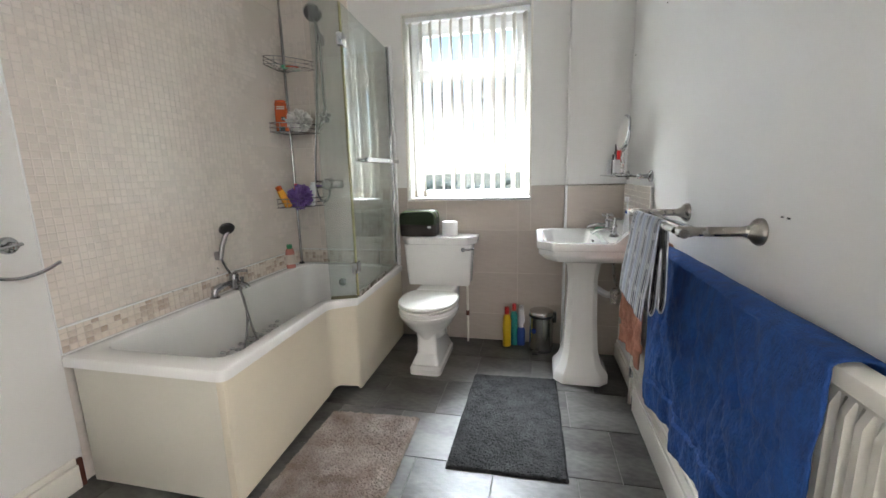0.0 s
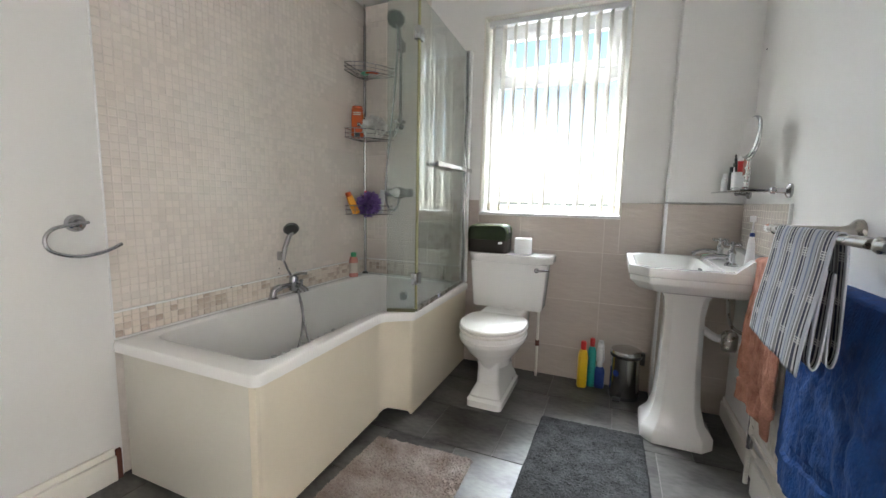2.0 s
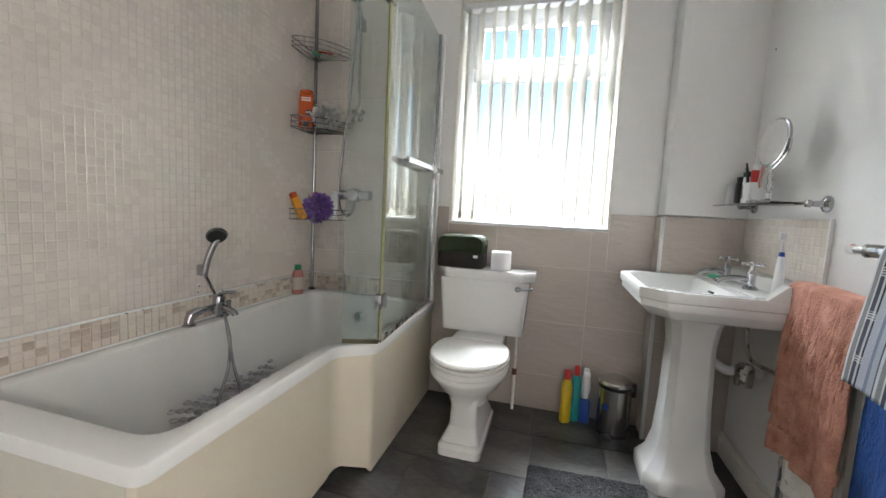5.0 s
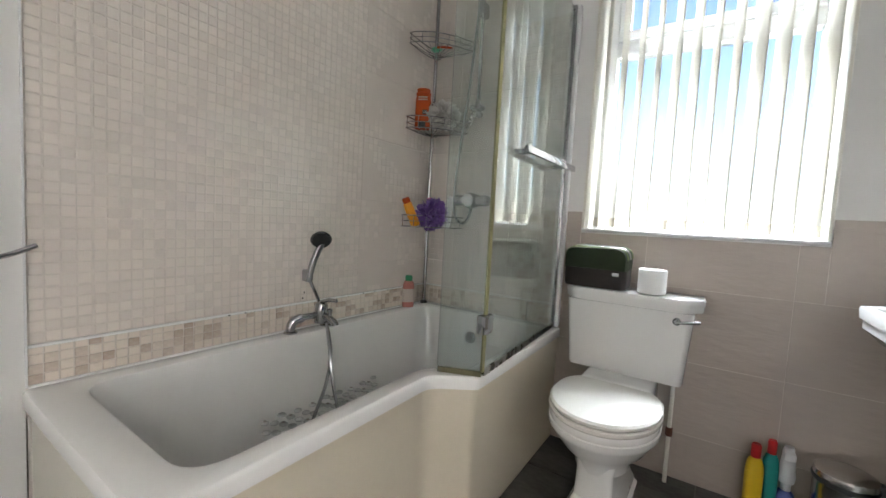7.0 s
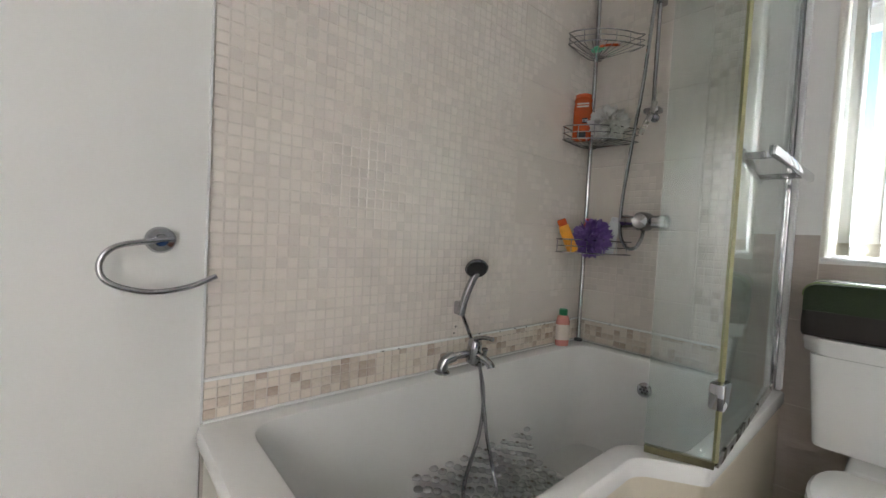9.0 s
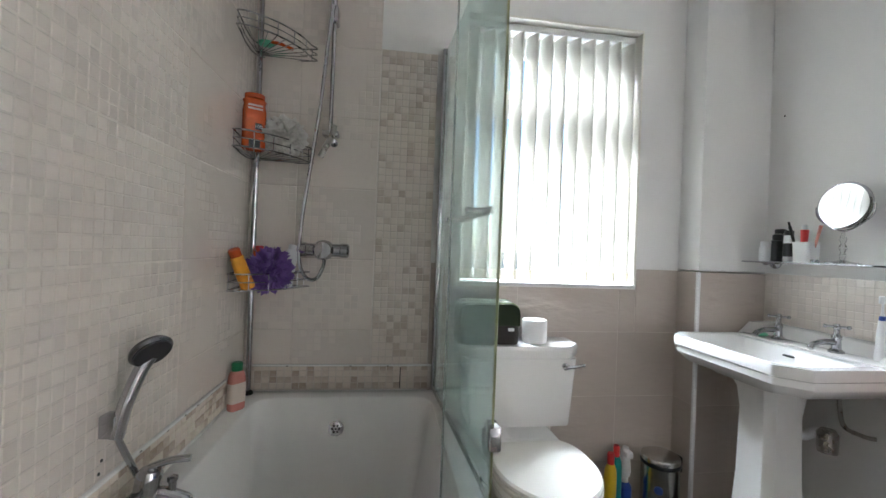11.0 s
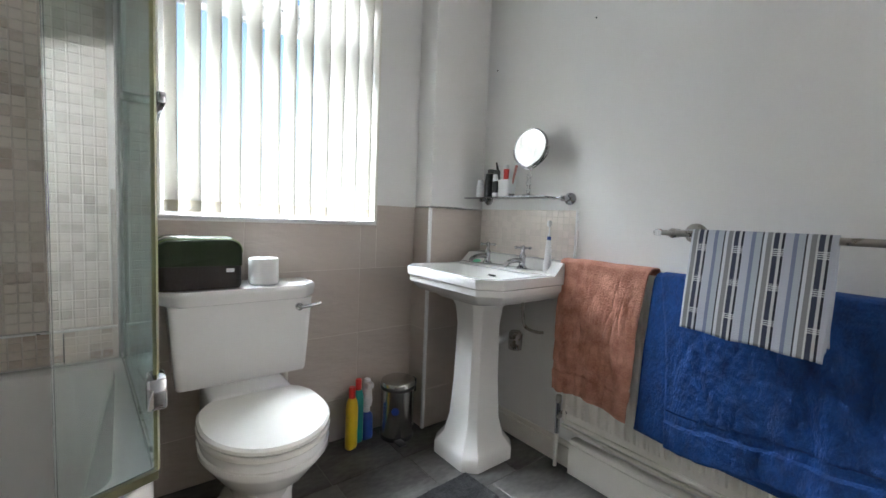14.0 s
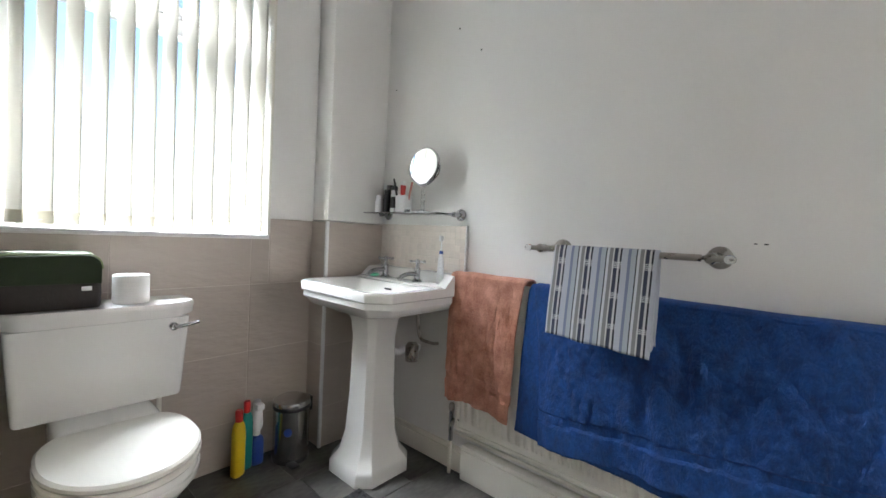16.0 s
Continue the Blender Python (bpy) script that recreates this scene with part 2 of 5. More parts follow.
sl.new(sr.outputs[0], stitch.inputs["A"])
sl.new(stitch.outputs["Result"], sb.inputs["Base Color"])

# ---- mesh helpers ----
BASES = {}


def thing(name, base, label, category, group="", kind=""):
    ob = new(name)
    ob.empty_display_size = 0.05
    ob.location = base
    BASES[ob] = Vector(base)
    return tagged(ob, label, category, group, kind)


def link_mesh(name, bm, material, smooth=True):
    me = bpy.data.meshes.new(name)
    bmesh.ops.recalc_face_normals(bm, faces=bm.faces)
    bm.to_mesh(me)
    bm.free()
    me.materials.append(material)
    if smooth:
        me.shade_smooth()
        me.set_sharp_from_angle(angle=radians(38))
    return new(name, me)


def part(name, bm, material, parent, label=""):
    ob = link_mesh(name, bm, material)
    ob.parent = parent
    if parent in BASES:
        ob.matrix_parent_inverse = Matrix.Translation(-BASES[parent])
    return tagged(ob, label)


def single(name, bm, material, label, category, group="", kind=""):
    return tagged(link_mesh(name, bm, material), label, category, group, kind)


def box(x0, x1, y0, y1, z0, z1, bevel=0.0, seg=2, bm=None):
    b = bmesh.new()
    bmesh.ops.create_cube(b, size=1.0)
    for v in b.verts:
        v.co = Vector((x0 + (v.co.x + 0.5) * (x1 - x0), y0 + (v.co.y + 0.5) * (y1 - y0), z0 + (v.co.z + 0.5) * (z1 - z0)))
    if bevel:
        bmesh.ops.bevel(b, geom=b.edges[:], offset=bevel, segments=seg, affect="EDGES", profile=0.5)
    return join(bm, b) if bm else b


def join(bm, other):
    me = bpy.data.meshes.new("tmp")
    other.to_mesh(me)
    other.free()
    bm.from_mesh(me)
    bpy.data.meshes.remove(me)
    return bm


def loft(rings, cap0=True, cap1=True, bm=None, closed=True):
    bm = bm or bmesh.new()
    rows = [[bm.verts.new(p) for p in r] for r in rings]
    n = len(rows[0])
    for a, b in zip(rows, rows[1:]):
        for i in range(n if closed else n - 1):
            j = (i + 1) % n
            bm.faces.new((a[i], a[j], b[j], b[i]))
    if cap0:
        bm.faces.new(rows[0][::-1])
    if cap1:
        bm.faces.new(rows[-1])
    return bm


def lathe(profile, m=None, seg=28, bm=None):
    m = m or Matrix()
    rings = [[m @ Vector((r * math.cos(2 * math.pi * k / seg), r * math.sin(2 * math.pi * k / seg), z)) for k in range(seg)] for r, z in profile]
    return loft(rings, True, True, bm)


def aim(p, direction):
    return Matrix.Translation(p) @ Vector(direction).to_track_quat("Z", "Y").to_matrix().to_4x4()


def rod(a, b, r, seg=14, bm=None, r2=None):
    a, b = Vector(a), Vector(b)
    return lathe([(r, 0), (r2 or r, (b - a).length)], aim(a, b - a), seg, bm)


def smooth_path(points, steps=8):
    pts = [Vector(p) for p in points]
    out = []
    for i in range(len(pts) - 1):
        p0, p1, p2, p3 = pts[max(0, i - 1)], pts[i], pts[i + 1], pts[min(len(pts) - 1, i + 2)]
        for k in range(steps):
            t = k / steps
            out.append(0.5 * (2 * p1 + (p2 - p0) * t + (2 * p0 - 5 * p1 + 4 * p2 - p3) * t * t + (3 * p1 - p0 - 3 * p2 + p3) * t ** 3))
    return out + [pts[-1]]


def tube(points, r, seg=10, bm=None, steps=8, ribs=0.0):
    path = smooth_path(points, steps)
    rings, side = [], None
    for i, p in enumerate(path):
        d = (path[min(i + 1, len(path) - 1)] - path[max(i - 1, 0)]).normalized()
        side = (Vector((0.31, 0.2, 0.93)) if side is None else side)
        side = (side - d * side.dot(d)).normalized()
        up = d.cross(side)
        rr = r * (1 + (ribs if i % 2 else 0))
        rings.append([p + rr * (math.cos(2 * math.pi * k / seg) * side + math.sin(2 * math.pi * k / seg) * up) for k in range(seg)])
    return loft(rings, True, True, bm)


def rounded(points, radii, n=6):
    """A closed outline with arcs at its corners, n+1 points each."""
    out = []
    for i, p in enumerate(points):
        p, a, b = Vector(p).to_2d(), Vector(points[i - 1]).to_2d(), Vector(points[(i + 1) % len(points)]).to_2d()
        r = radii[i] if isinstance(radii, (list, tuple)) else radii
        u, v = (a - p).normalized(), (b - p).normalized()
        d = min(r / max(0.05, math.tan(u.angle(v) / 2)), (a - p).length * 0.49, (b - p).length * 0.49)
        s, e = p + u * d, p + v * d
        for k in range(n + 1):
            t = k / n
            out.append((1 - t) ** 2 * s + 2 * t * (1 - t) * p + t * t * e)
    return out


def at_z(outline, z):
    return [Vector((p.x, p.y, z)) for p in outline]


def scaled(outline, fx, fy=None, centre=None):
    c = centre or sum(outline, Vector((0, 0))) / len(outline)
    return [Vector((c.x + (p.x - c.x) * fx, c.y + (p.y - c.y) * (fy if fy else fx))) for p in outline]


def ball(p, r, sub=3, bm=None):
    b = bmesh.new()
    bmesh.ops.create_icosphere(b, subdivisions=sub, radius=1)
    rx, ry, rz = r if isinstance(r, tuple) else (r, r, r)
    for v in b.verts:
        v.co = Vector((p[0] + v.co.x * rx, p[1] + v.co.y * ry, p[2] + v.co.z * rz))
    return join(bm, b) if bm else b


def structure(name, bm, material, label=""):
    return tagged(link_mesh(name, bm, material), label, kind="structure")


# ---- shell ----
RX, BACK, TOP = 2.33, -3.3, 2.45
WX0, WX1, WZ0, WZ1 = 0.897, 1.763, 1.022, 2.255


structure("floor", box(-0.15, RX + 0.15, BACK - 0.15, 0.3, -0.12, -0.004), JOINT, "dark grey jointed slate-effect bathroom floor")
structure("ceiling", box(-0.15, RX + 0.15, BACK - 0.15, 0.3, TOP, TOP + 0.1), CEIL, "plain white painted bathroom ceiling")
w = box(-0.15, WX0, 0.0, 0.3, 0, TOP)
box(WX1, RX + 0.15, 0.0, 0.3, 0, TOP, bm=w)
box(WX0, WX1, 0.0, 0.3, 0, WZ0, bm=w)
box(WX0, WX1, 0.0, 0.3, WZ1, TOP, bm=w)
wall_n = structure("wall_north", w, PAINT, "off-white painted wall with a window opening")
wall_w = structure("wall_west", box(-0.15, -0.0017, -1.7, 0.0, 0, TOP), GROUT, "grouted backing wall behind mosaic tiles")
structure("wall_west_painted", box(-0.15, 0.006, BACK, -1.703, 0, TOP, 0.003), PAINT, "plain off-white painted wall beside the bath")
# unseen doorway, added so the fill lamp can shine in
DY0, DY1, DZ = -3.24, -2.47, 2.03
we = box(RX, RX + 0.15, DY1, 0.0, 0, TOP)
box(RX, RX + 0.15, BACK, DY0, 0, TOP, bm=we)
box(RX, RX + 0.15, DY0, DY1, DZ, TOP, bm=we)
structure("wall_east", we, PAINT, "plain off-white painted wall behind the radiator")
structure("wall_south", box(-0.15, RX + 0.15, BACK - 0.15, BACK, 0, TOP), PAINT, "plain off-white painted wall")
# added unseen room that holds the fill lamp, closed all round
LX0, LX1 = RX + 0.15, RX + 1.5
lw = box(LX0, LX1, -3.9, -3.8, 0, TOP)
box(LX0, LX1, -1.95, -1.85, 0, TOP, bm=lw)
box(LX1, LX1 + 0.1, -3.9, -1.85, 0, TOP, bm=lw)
structure("fill_room_walls", lw, PAINT, "plain off-white walls of an added unseen room")
structure("fill_room_floor", box(LX0, LX1 + 0.1, -3.9, -1.85, -0.12, -0.002), RUGL, "taupe carpeted floor of an added unseen room")
structure("fill_room_ceiling", box(LX0, LX1 + 0.1, -3.9, -1.85, TOP, TOP + 0.1), CEIL, "plain white ceiling of an added unseen room")
BOXX, BOXY = 1.985, -0.135
structure("pipe_boxing", box(BOXX, RX, BOXY, 0.0, 1.118, TOP, 0.004), PAINT, "off-white painted corner pipe boxing")
structure("pipe_boxing_base", box(BOXX - 0.0045, RX, BOXY - 0.0045, 0.0, 0.0, 1.112, 0.002), GROUT, "tiled base of the corner pipe boxing")


def skirting(name, x0, x1, y0, y1, h, face):
    """A moulded board; face is the axis and side it shows."""
    b = box(x0, x1, y0, y1, 0, h * 0.78, 0.003)
    if face == "x+":
        box(x0, x1 - 0.008, y0, y1, h * 0.78, h, 0.004, bm=b)
    else:
        box(x0 + 0.008, x1, y0, y1, h * 0.78, h, 0.004, bm=b)
    return structure(name, b, GLOSS, "white gloss moulded skirting board")


skirting("baseboard", 0.006, 0.026, BACK, -1.735, 0.13, "x+")
skirting("baseboard_east", RX - 0.018, RX, -0.78, BOXY, 0.11, "x-")
b = box(2.28, RX, -2.44, -0.785, 0, 0.13, 0.006)
box(2.285, RX, -2.44, -0.785, 0.13, 0.15, 0.004, bm=b)
structure("pipe_boxing_low", b, GLOSS, "white gloss pipe boxing along the floor")
structure("trim", box(0.006, 0.02, -1.735, -1.715, 0, 0.12), BROWN, "bare brown wood at the end of the skirting")

# window reveal, frame, panes
win = thing("window_1", (1.33, 0.15, WZ0), "white upvc window with a top opening light", "window", kind="structure")
fb = box(WX0, WX0 + 0.06, 0.17, 0.24, WZ0, WZ1, 0.005)
box(WX1 - 0.06, WX1, 0.17, 0.24, WZ0, WZ1, 0.005, bm=fb)
box(WX0 + 0.06, WX1 - 0.06, 0.17, 0.24, WZ0, WZ0 + 0.06, 0.005, bm=fb)
box(WX0 + 0.06, WX1 - 0.06, 0.17, 0.24, WZ1 - 0.06, WZ1, 0.005, bm=fb)
box(WX0 + 0.06, WX1 - 0.06, 0.17, 0.24, 1.86, 1.93, 0.005, bm=fb)
part("window_frame", fb, UPVC, win)
ob_ = box(WX0 + 0.062, WX0 + 0.11, 0.155, 0.2, 1.932, WZ1 - 0.062, 0.005)
box(WX1 - 0.11, WX1 - 0.062, 0.155, 0.2, 1.932, WZ1 - 0.062, 0.005, bm=ob_)
box(WX0 + 0.11, WX1 - 0.11, 0.155, 0.2, 1.932, 1.975, 0.005, bm=ob_)
box(WX0 + 0.11, WX1 - 0.11, 0.155, 0.2, WZ1 - 0.105, WZ1 - 0.062, 0.005, bm=ob_)
part("sash", ob_, UPVC, win)
part("sash_handle", box(1.29, 1.39, 0.135, 0.15, 1.945, 1.965, 0.005), UPVC, win)
for z0, z1 in ((WZ0 + 0.06, 1.86), (1.975, WZ1 - 0.105)):
    p = part("pane", box(WX0 + 0.06, WX1 - 0.06, 0.203, 0.209, z0, z1), PANE, win)
    p.visible_shadow = False
sill = box(WX0 + 0.001, WX1 - 0.001, -0.006, 0.168, WZ0, WZ0 + 0.012, 0.004)
part("window_sill", sill, UPVC, win)
rv = box(WX0, WX0 + 0.012, -0.006, 0.168, WZ0 + 0.013, WZ1 - 0.013, 0.003)
box(WX1 - 0.012, WX1, -0.006, 0.168, WZ0 + 0.013, WZ1 - 0.013, 0.003, bm=rv)
box(WX0, WX1, -0.006, 0.168, WZ1 - 0.012, WZ1, 0.003, bm=rv)
part("reveal_lining", rv, GLOSS, win)

# vertical blind
blind = thing("vertical_blind", (1.33, 0.05, WZ1 - 0.02), "cream fabric vertical blind with half-turned slats", "blind")
part("head_rail", box(WX0 + 0.02, WX1 - 0.02, 0.03, 0.07, WZ1 - 0.05, WZ1 - 0.016, 0.004), UPVC, blind, "white head rail")
NS = 12
for k in range(NS):
    cx = WX0 + 0.05 + k * (WX1 - WX0 - 0.1) / (NS - 1)
    turn = radians(115 + 5 * math.sin(k * 1.7))
    rings = []
    for z in np.linspace(WZ0 + 0.028, WZ1 - 0.055, 9):
        ring = []
        a = turn + 0.05 * math.sin(3 * z + k)
        for s in range(9):
            u = (s / 8 - 0.5) * 0.086
            wv = 0.009 * math.cos(s / 8 * math.pi - math.pi / 2)
            ring.append((cx + u * math.cos(a) - wv * math.sin(a), 0.05 + u * math.sin(a) + wv * math.cos(a), z))
        rings.append(ring)
    s_ = part("slat", loft(rings, False, False, closed=False), BLIND, blind)
    so = s_.modifiers.new("thickness", "SOLIDIFY")
    so.thickness = 0.0008
    pocket = []
    for z in (WZ0 + 0.024, WZ0 + 0.03, WZ0 + 0.062, WZ0 + 0.066):
        a = turn + 0.05 * math.sin(3 * z + k)
        arc = [((q / 8 - 0.5) * 0.088, 0.009 * math.sin(q / 8 * math.pi)) for q in range(9)]
        loop = [(u, v + 0.0025) for u, v in arc] + [(u, v - 0.0025) for u, v in arc[::-1]]
        pocket.append([(cx + u * math.cos(a) - v * math.sin(a), 0.05 + u * math.sin(a) + v * math.cos(a), z) for u, v in loop])
    part("weight_pocket", loft(pocket), POCKET, s_, "cream stitched weight pocket")
chain = [(WX0 + 0.05 + k * (WX1 - WX0 - 0.1) / (2 * (NS - 1)), 0.035, WZ0 + (0.04 if k % 2 == 0 else 0.028)) for k in range(2 * NS - 1)]
part("bottom_chain", tube(chain, 0.0012, 5, steps=3), WHITE, blind)

# outside
gb = bmesh.new()
bmesh.ops.create_grid(gb, x_segments=2, y_segments=2, size=2000)
for v in gb.verts:
    v.co.z = -3.0
single("ground", gb, GROUND, "grassy ground far below the window", "ground", kind="structure")
rng = random.Random(4)
tb = bmesh.new()
for k in range(46):
    x, y = -30 + k * 1.6 + rng.uniform(-1, 1), 42 + rng.uniform(-4, 6)
    h = rng.uniform(2.2, 3.3)
    for q in range(16):
        ball((x + rng.gauss(0, 1.1), y + rng.gauss(0, 1), -3 + h * rng.uniform(0.2, 1)), (rng.uniform(0.4, 0.9), rng.uniform(0.4, 0.9), rng.uniform(0.3, 0.7)), 1, bm=tb)
single("far_trees", tb, LEAF, "distant row of green garden trees", "trees", kind="stuff")

# ---- bath ----
RIM = 0.55
outer_pts = [(0.002, -1.712), (0.74, -1.712), (0.722, -0.935), (0.848, -0.845), (0.838, -0.014), (0.002, -0.014)]
OUT = rounded(outer_pts, [0.02, 0.035, 0.07, 0.03, 0.01, 0.01])
inner_pts = [(0.075, -1.61), (0.675, -1.615), (0.662, -0.895), (0.783, -0.805), (0.78, -0.1), (0.085, -0.1)]
INN = rounded(inner_pts, [0.09, 0.09, 0.1, 0.07, 0.09, 0.09])
low_pts = [(0.14, -1.36), (0.58, -1.37), (0.575, -0.82), (0.67, -0.72), (0.67, -0.2), (0.15, -0.2)]
LOW = rounded(low_pts, [0.12, 0.12, 0.1, 0.08, 0.12, 0.12])


def between(a, b, t):
    return [p.lerp(q, t) for p, q in zip(a, b)]


bath = thing("bath", (0.4, -0.86, 0), "white acrylic L-shaped shower bath with cream panels", "bath")
oc = Vector((0.42, -0.86))
rings = [at_z(scaled(OUT, 0.985, 0.99, oc), RIM - 0.042), at_z(OUT, RIM - 0.042), at_z(OUT, RIM - 0.012), at_z(scaled(OUT, 0.992, 0.996, oc), RIM - 0.003), at_z(scaled(OUT, 0.98, 0.99, oc), RIM),
         at_z(between(INN, OUT, 0.1), RIM), at_z(between(INN, OUT, 0.03), RIM - 0.003), at_z(INN, RIM - 0.011), at_z(between(INN, LOW, 0.04), RIM - 0.03),
         at_z(between(INN, LOW, 0.3), 0.4), at_z(between(INN, LOW, 0.62), 0.24), at_z(between(INN, LOW, 0.8), 0.165), at_z(LOW, 0.135), at_z(scaled(LOW, 0.8), 0.125)]
part("tub", loft(rings, False, True), ACRYL, bath)
# side panel follows the outline from the front corner to the window wall
side = [p for p in scaled(OUT, 0.978, 0.99, oc)]
n7 = 7
run = side[n7 + 4:n7 * 4 + 4]
pr = bmesh.new()
cols = []
for p in run:
    k = max(0.0, 1 - abs(p.y + 0.915) / 0.075)
    cols.append((Vector((p.x, p.y, 0.012 + 0.05 * math.sqrt(k))), Vector((p.x, p.y, 0.3)), Vector((p.x, p.y, RIM - 0.044))))
inset = Vector((-0.012, 0, 0))
for a, c in zip(cols, cols[1:]):
    for k in (0, 1):
        pr.faces.new([pr.verts.new(v) for v in (a[k], c[k], c[k + 1], a[k + 1])])
        pr.faces.new([pr.verts.new(v + inset) for v in (a[k + 1], c[k + 1], c[k], a[k])])
    pr.faces.new([pr.verts.new(v) for v in (a[0], a[0] + inset, c[0] + inset, c[0])])
bmesh.ops.remove_doubles(pr, verts=pr.verts[:], dist=0.0002)
part("side_panel", pr, PANEL, bath, "cream bath side panel with a shaped foot")
part("end_panel", box(0.05, 0.695, -1.702, -1.69, 0.012, RIM - 0.046, 0.002), PANELW, bath, "off-white flat end panel")
part("corner_strip", box(0.695, 0.727, -1.703, -1.676, 0.012, RIM - 0.046, 0.004), PANEL, bath)
ov = lathe([(0.0, -0.002), (0.031, 0), (0.031, 0.006), (0.026, 0.01), (0.004, 0.011), (0.0, 0.011)], aim((0.4, -0.118, 0.43), (0, -1, 0.18)))
ovp = part("overflow", ov, CHROME, bath, "round chrome overflow")
for k in range(7):
    a = k * math.pi / 3
    q = Vector((0.4 + (0.014 * math.cos(a) if k < 6 else 0), -0.129, 0.432 + (0.014 * math.sin(a) if k < 6 else 0)))
    part("hole", lathe([(0.0, 0), (0.0045, 0), (0.0045, 0.002), (0, 0.002)], aim(q, (0, -1, 0.18)), 10), DARK, ovp)
part("waste", lathe([(0, 0), (0.03, 0), (0.03, 0.004), (0.02, 0.007), (0, 0.007)], aim((0.41, -0.28, 0.13), (0, 0, 1))), CHROME, bath)

# bath mat of clear pebbles
mb = thing("bath_mat", (0.36, -0.75, 0.14), "clear vinyl pebble bath mat in the tub", "bath mat")
k = 0
for i in range(10):
    for j in range(17):
        y = -1.11 + j * 0.035
        s = i * 0.034 + (0.017 if j % 2 else 0)
        # the mat climbs the wall side of the tub
        if s < 0.1:
            x, z = 0.122 + s * 0.35, 0.262 - s * 0.95
        else:
            x, z = 0.157 + (s - 0.1) * 0.95, max(0.143, 0.167 - (s - 0.1) * 0.4)
        z += 0.006 * math.sin(j * 0.9)
        if k == 0:
            pb = part("pebble", ball((0, 0, 0), (0.0165, 0.0165, 0.007), 2), MATCLR, mb)
            me = pb.data
            pb.location = (x, y, z)
        else:
            q = new("pebble", me)
            q.parent, q.matrix_parent_inverse, q.location = mb, Matrix.Translation(-BASES[mb]), (x, y, z)
        k += 1
        if (i + j) % 3 == 0:
            part("sucker", lathe([(0, 0), (0.006, 0), (0.006, 0.003), (0, 0.003)], Matrix.Translation((x, y, z + 0.006)), 8), NICKEL, mb)

# bath mixer with hand shower
mix_ = thing("bath_mixer", (0.05, -0.86, RIM), "chrome deck bath mixer with hand shower hose", "tap")
for y in (-0.955, -0.775):
    part("pillar", tube([(0.042, y, RIM - 0.004), (0.042, y, RIM + 0.02), (0.045, y + (0.01 if y < -0.86 else -0.01), RIM + 0.045), (0.06, y + (0.04 if y < -0.86 else -0.04), RIM + 0.06)], 0.019, 14), CHROME, mix_)
    part("flange", lathe([(0.027, 0), (0.027, 0.005), (0.021, 0.009)], Matrix.Translation((0.042, y, RIM))), CHROME, mix_)
part("bridge", rod((0.06, -0.93, RIM + 0.06), (0.06, -0.8, RIM + 0.06), 0.014), CHROME, mix_)
part("body", lathe([(0.0, 0), (0.024, 0), (0.026, 0.02), (0.026, 0.075), (0.02, 0.085), (0, 0.088)], aim((0.07, -0.835, RIM + 0.03), (0.15, 0, 1))), CHROME, mix_)
part("spout", tube([(0.07, -0.835, RIM + 0.06), (0.11, -0.83, RIM + 0.058), (0.15, -0.825, RIM + 0.04), (0.158, -0.825, RIM + 0.028)], 0.014), CHROME, mix_)
lv = tube([(0.08, -0.835, RIM + 0.118), (0.12, -0.83, RIM + 0.13), (0.16, -0.825, RIM + 0.132)], 0.008)
part("lever", lv, CHROME, mix_)
part("diverter", lathe([(0.008, 0), (0.008, 0.02), (0.011, 0.022), (0.011, 0.03), (0.005, 0.034)], Matrix.Translation((0.125, -0.828, RIM + 0.062)), 14), CHROME, mix_)
part("hose", tube([(0.09, -0.815, RIM + 0.03), (0.11, -0.81, 0.46), (0.15, -0.82, 0.33), (0.2, -0.83, 0.22), (0.24, -0.86, 0.165), (0.2, -0.95, 0.16), (0.16, -0.93, 0.2), (0.13, -0.84, 0.33), (0.105, -0.80, 0.45), (0.075, -0.80, 0.56), (0.03, -0.81, 0.66), (0.02, -0.85, 0.75), (0.03, -0.865, 0.79)], 0.0065, 8, steps=26, ribs=0.16), CHROME, mix_, "ribbed chrome shower hose")
hs = thing("hand_shower", (0.02, -0.86, 0.78), "chrome hand shower in a wall bracket", "hand shower")
part("bracket", box(0.0, 0.035, -0.88, -0.845, 0.75, 0.80, 0.006), CHROME, hs)
part("handle", tube([(0.03, -0.868, 0.75), (0.042, -0.86, 0.82), (0.06, -0.845, 0.885), (0.075, -0.835, 0.915)], 0.0145), CHROME, hs)
hd = part("head", lathe([(0, 0), (0.02, 0.0), (0.04, 0.012), (0.043, 0.02), (0.039, 0.026), (0, 0.026)], aim((0.07, -0.842, 0.94), (0.62, -0.42, -0.55))), DCHROME, hs)
part("spray_face", lathe([(0, 0), (0.036, 0), (0.036, 0.003), (0, 0.003)], aim(Vector((0.07, -0.842, 0.94)) + 0.0255 * Vector((0.62, -0.42, -0.55)).normalized(), (0.62, -0.42, -0.55))), DARK, hd)

# ---- shower screen ----
sc_ = thing("shower_screen", (0.84, -0.45, RIM), "frameless hinged glass shower screen on the bath", "shower screen")
HX, HY = 0.853, -0.835
WXs = 0.802


def pane_between(a, b, z0, z1, t):
    a, b = Vector((*a, 0)), Vector((*b, 0))
    nrm = Vector((-(b - a).y, (b - a).x, 0)).normalized() * t / 2
    return loft([[p + nrm * s + Vector((0, 0, z)) for p, s in ((a, 1), (b, 1), (b, -1), (a, -1))] for z in (z0, z1)])


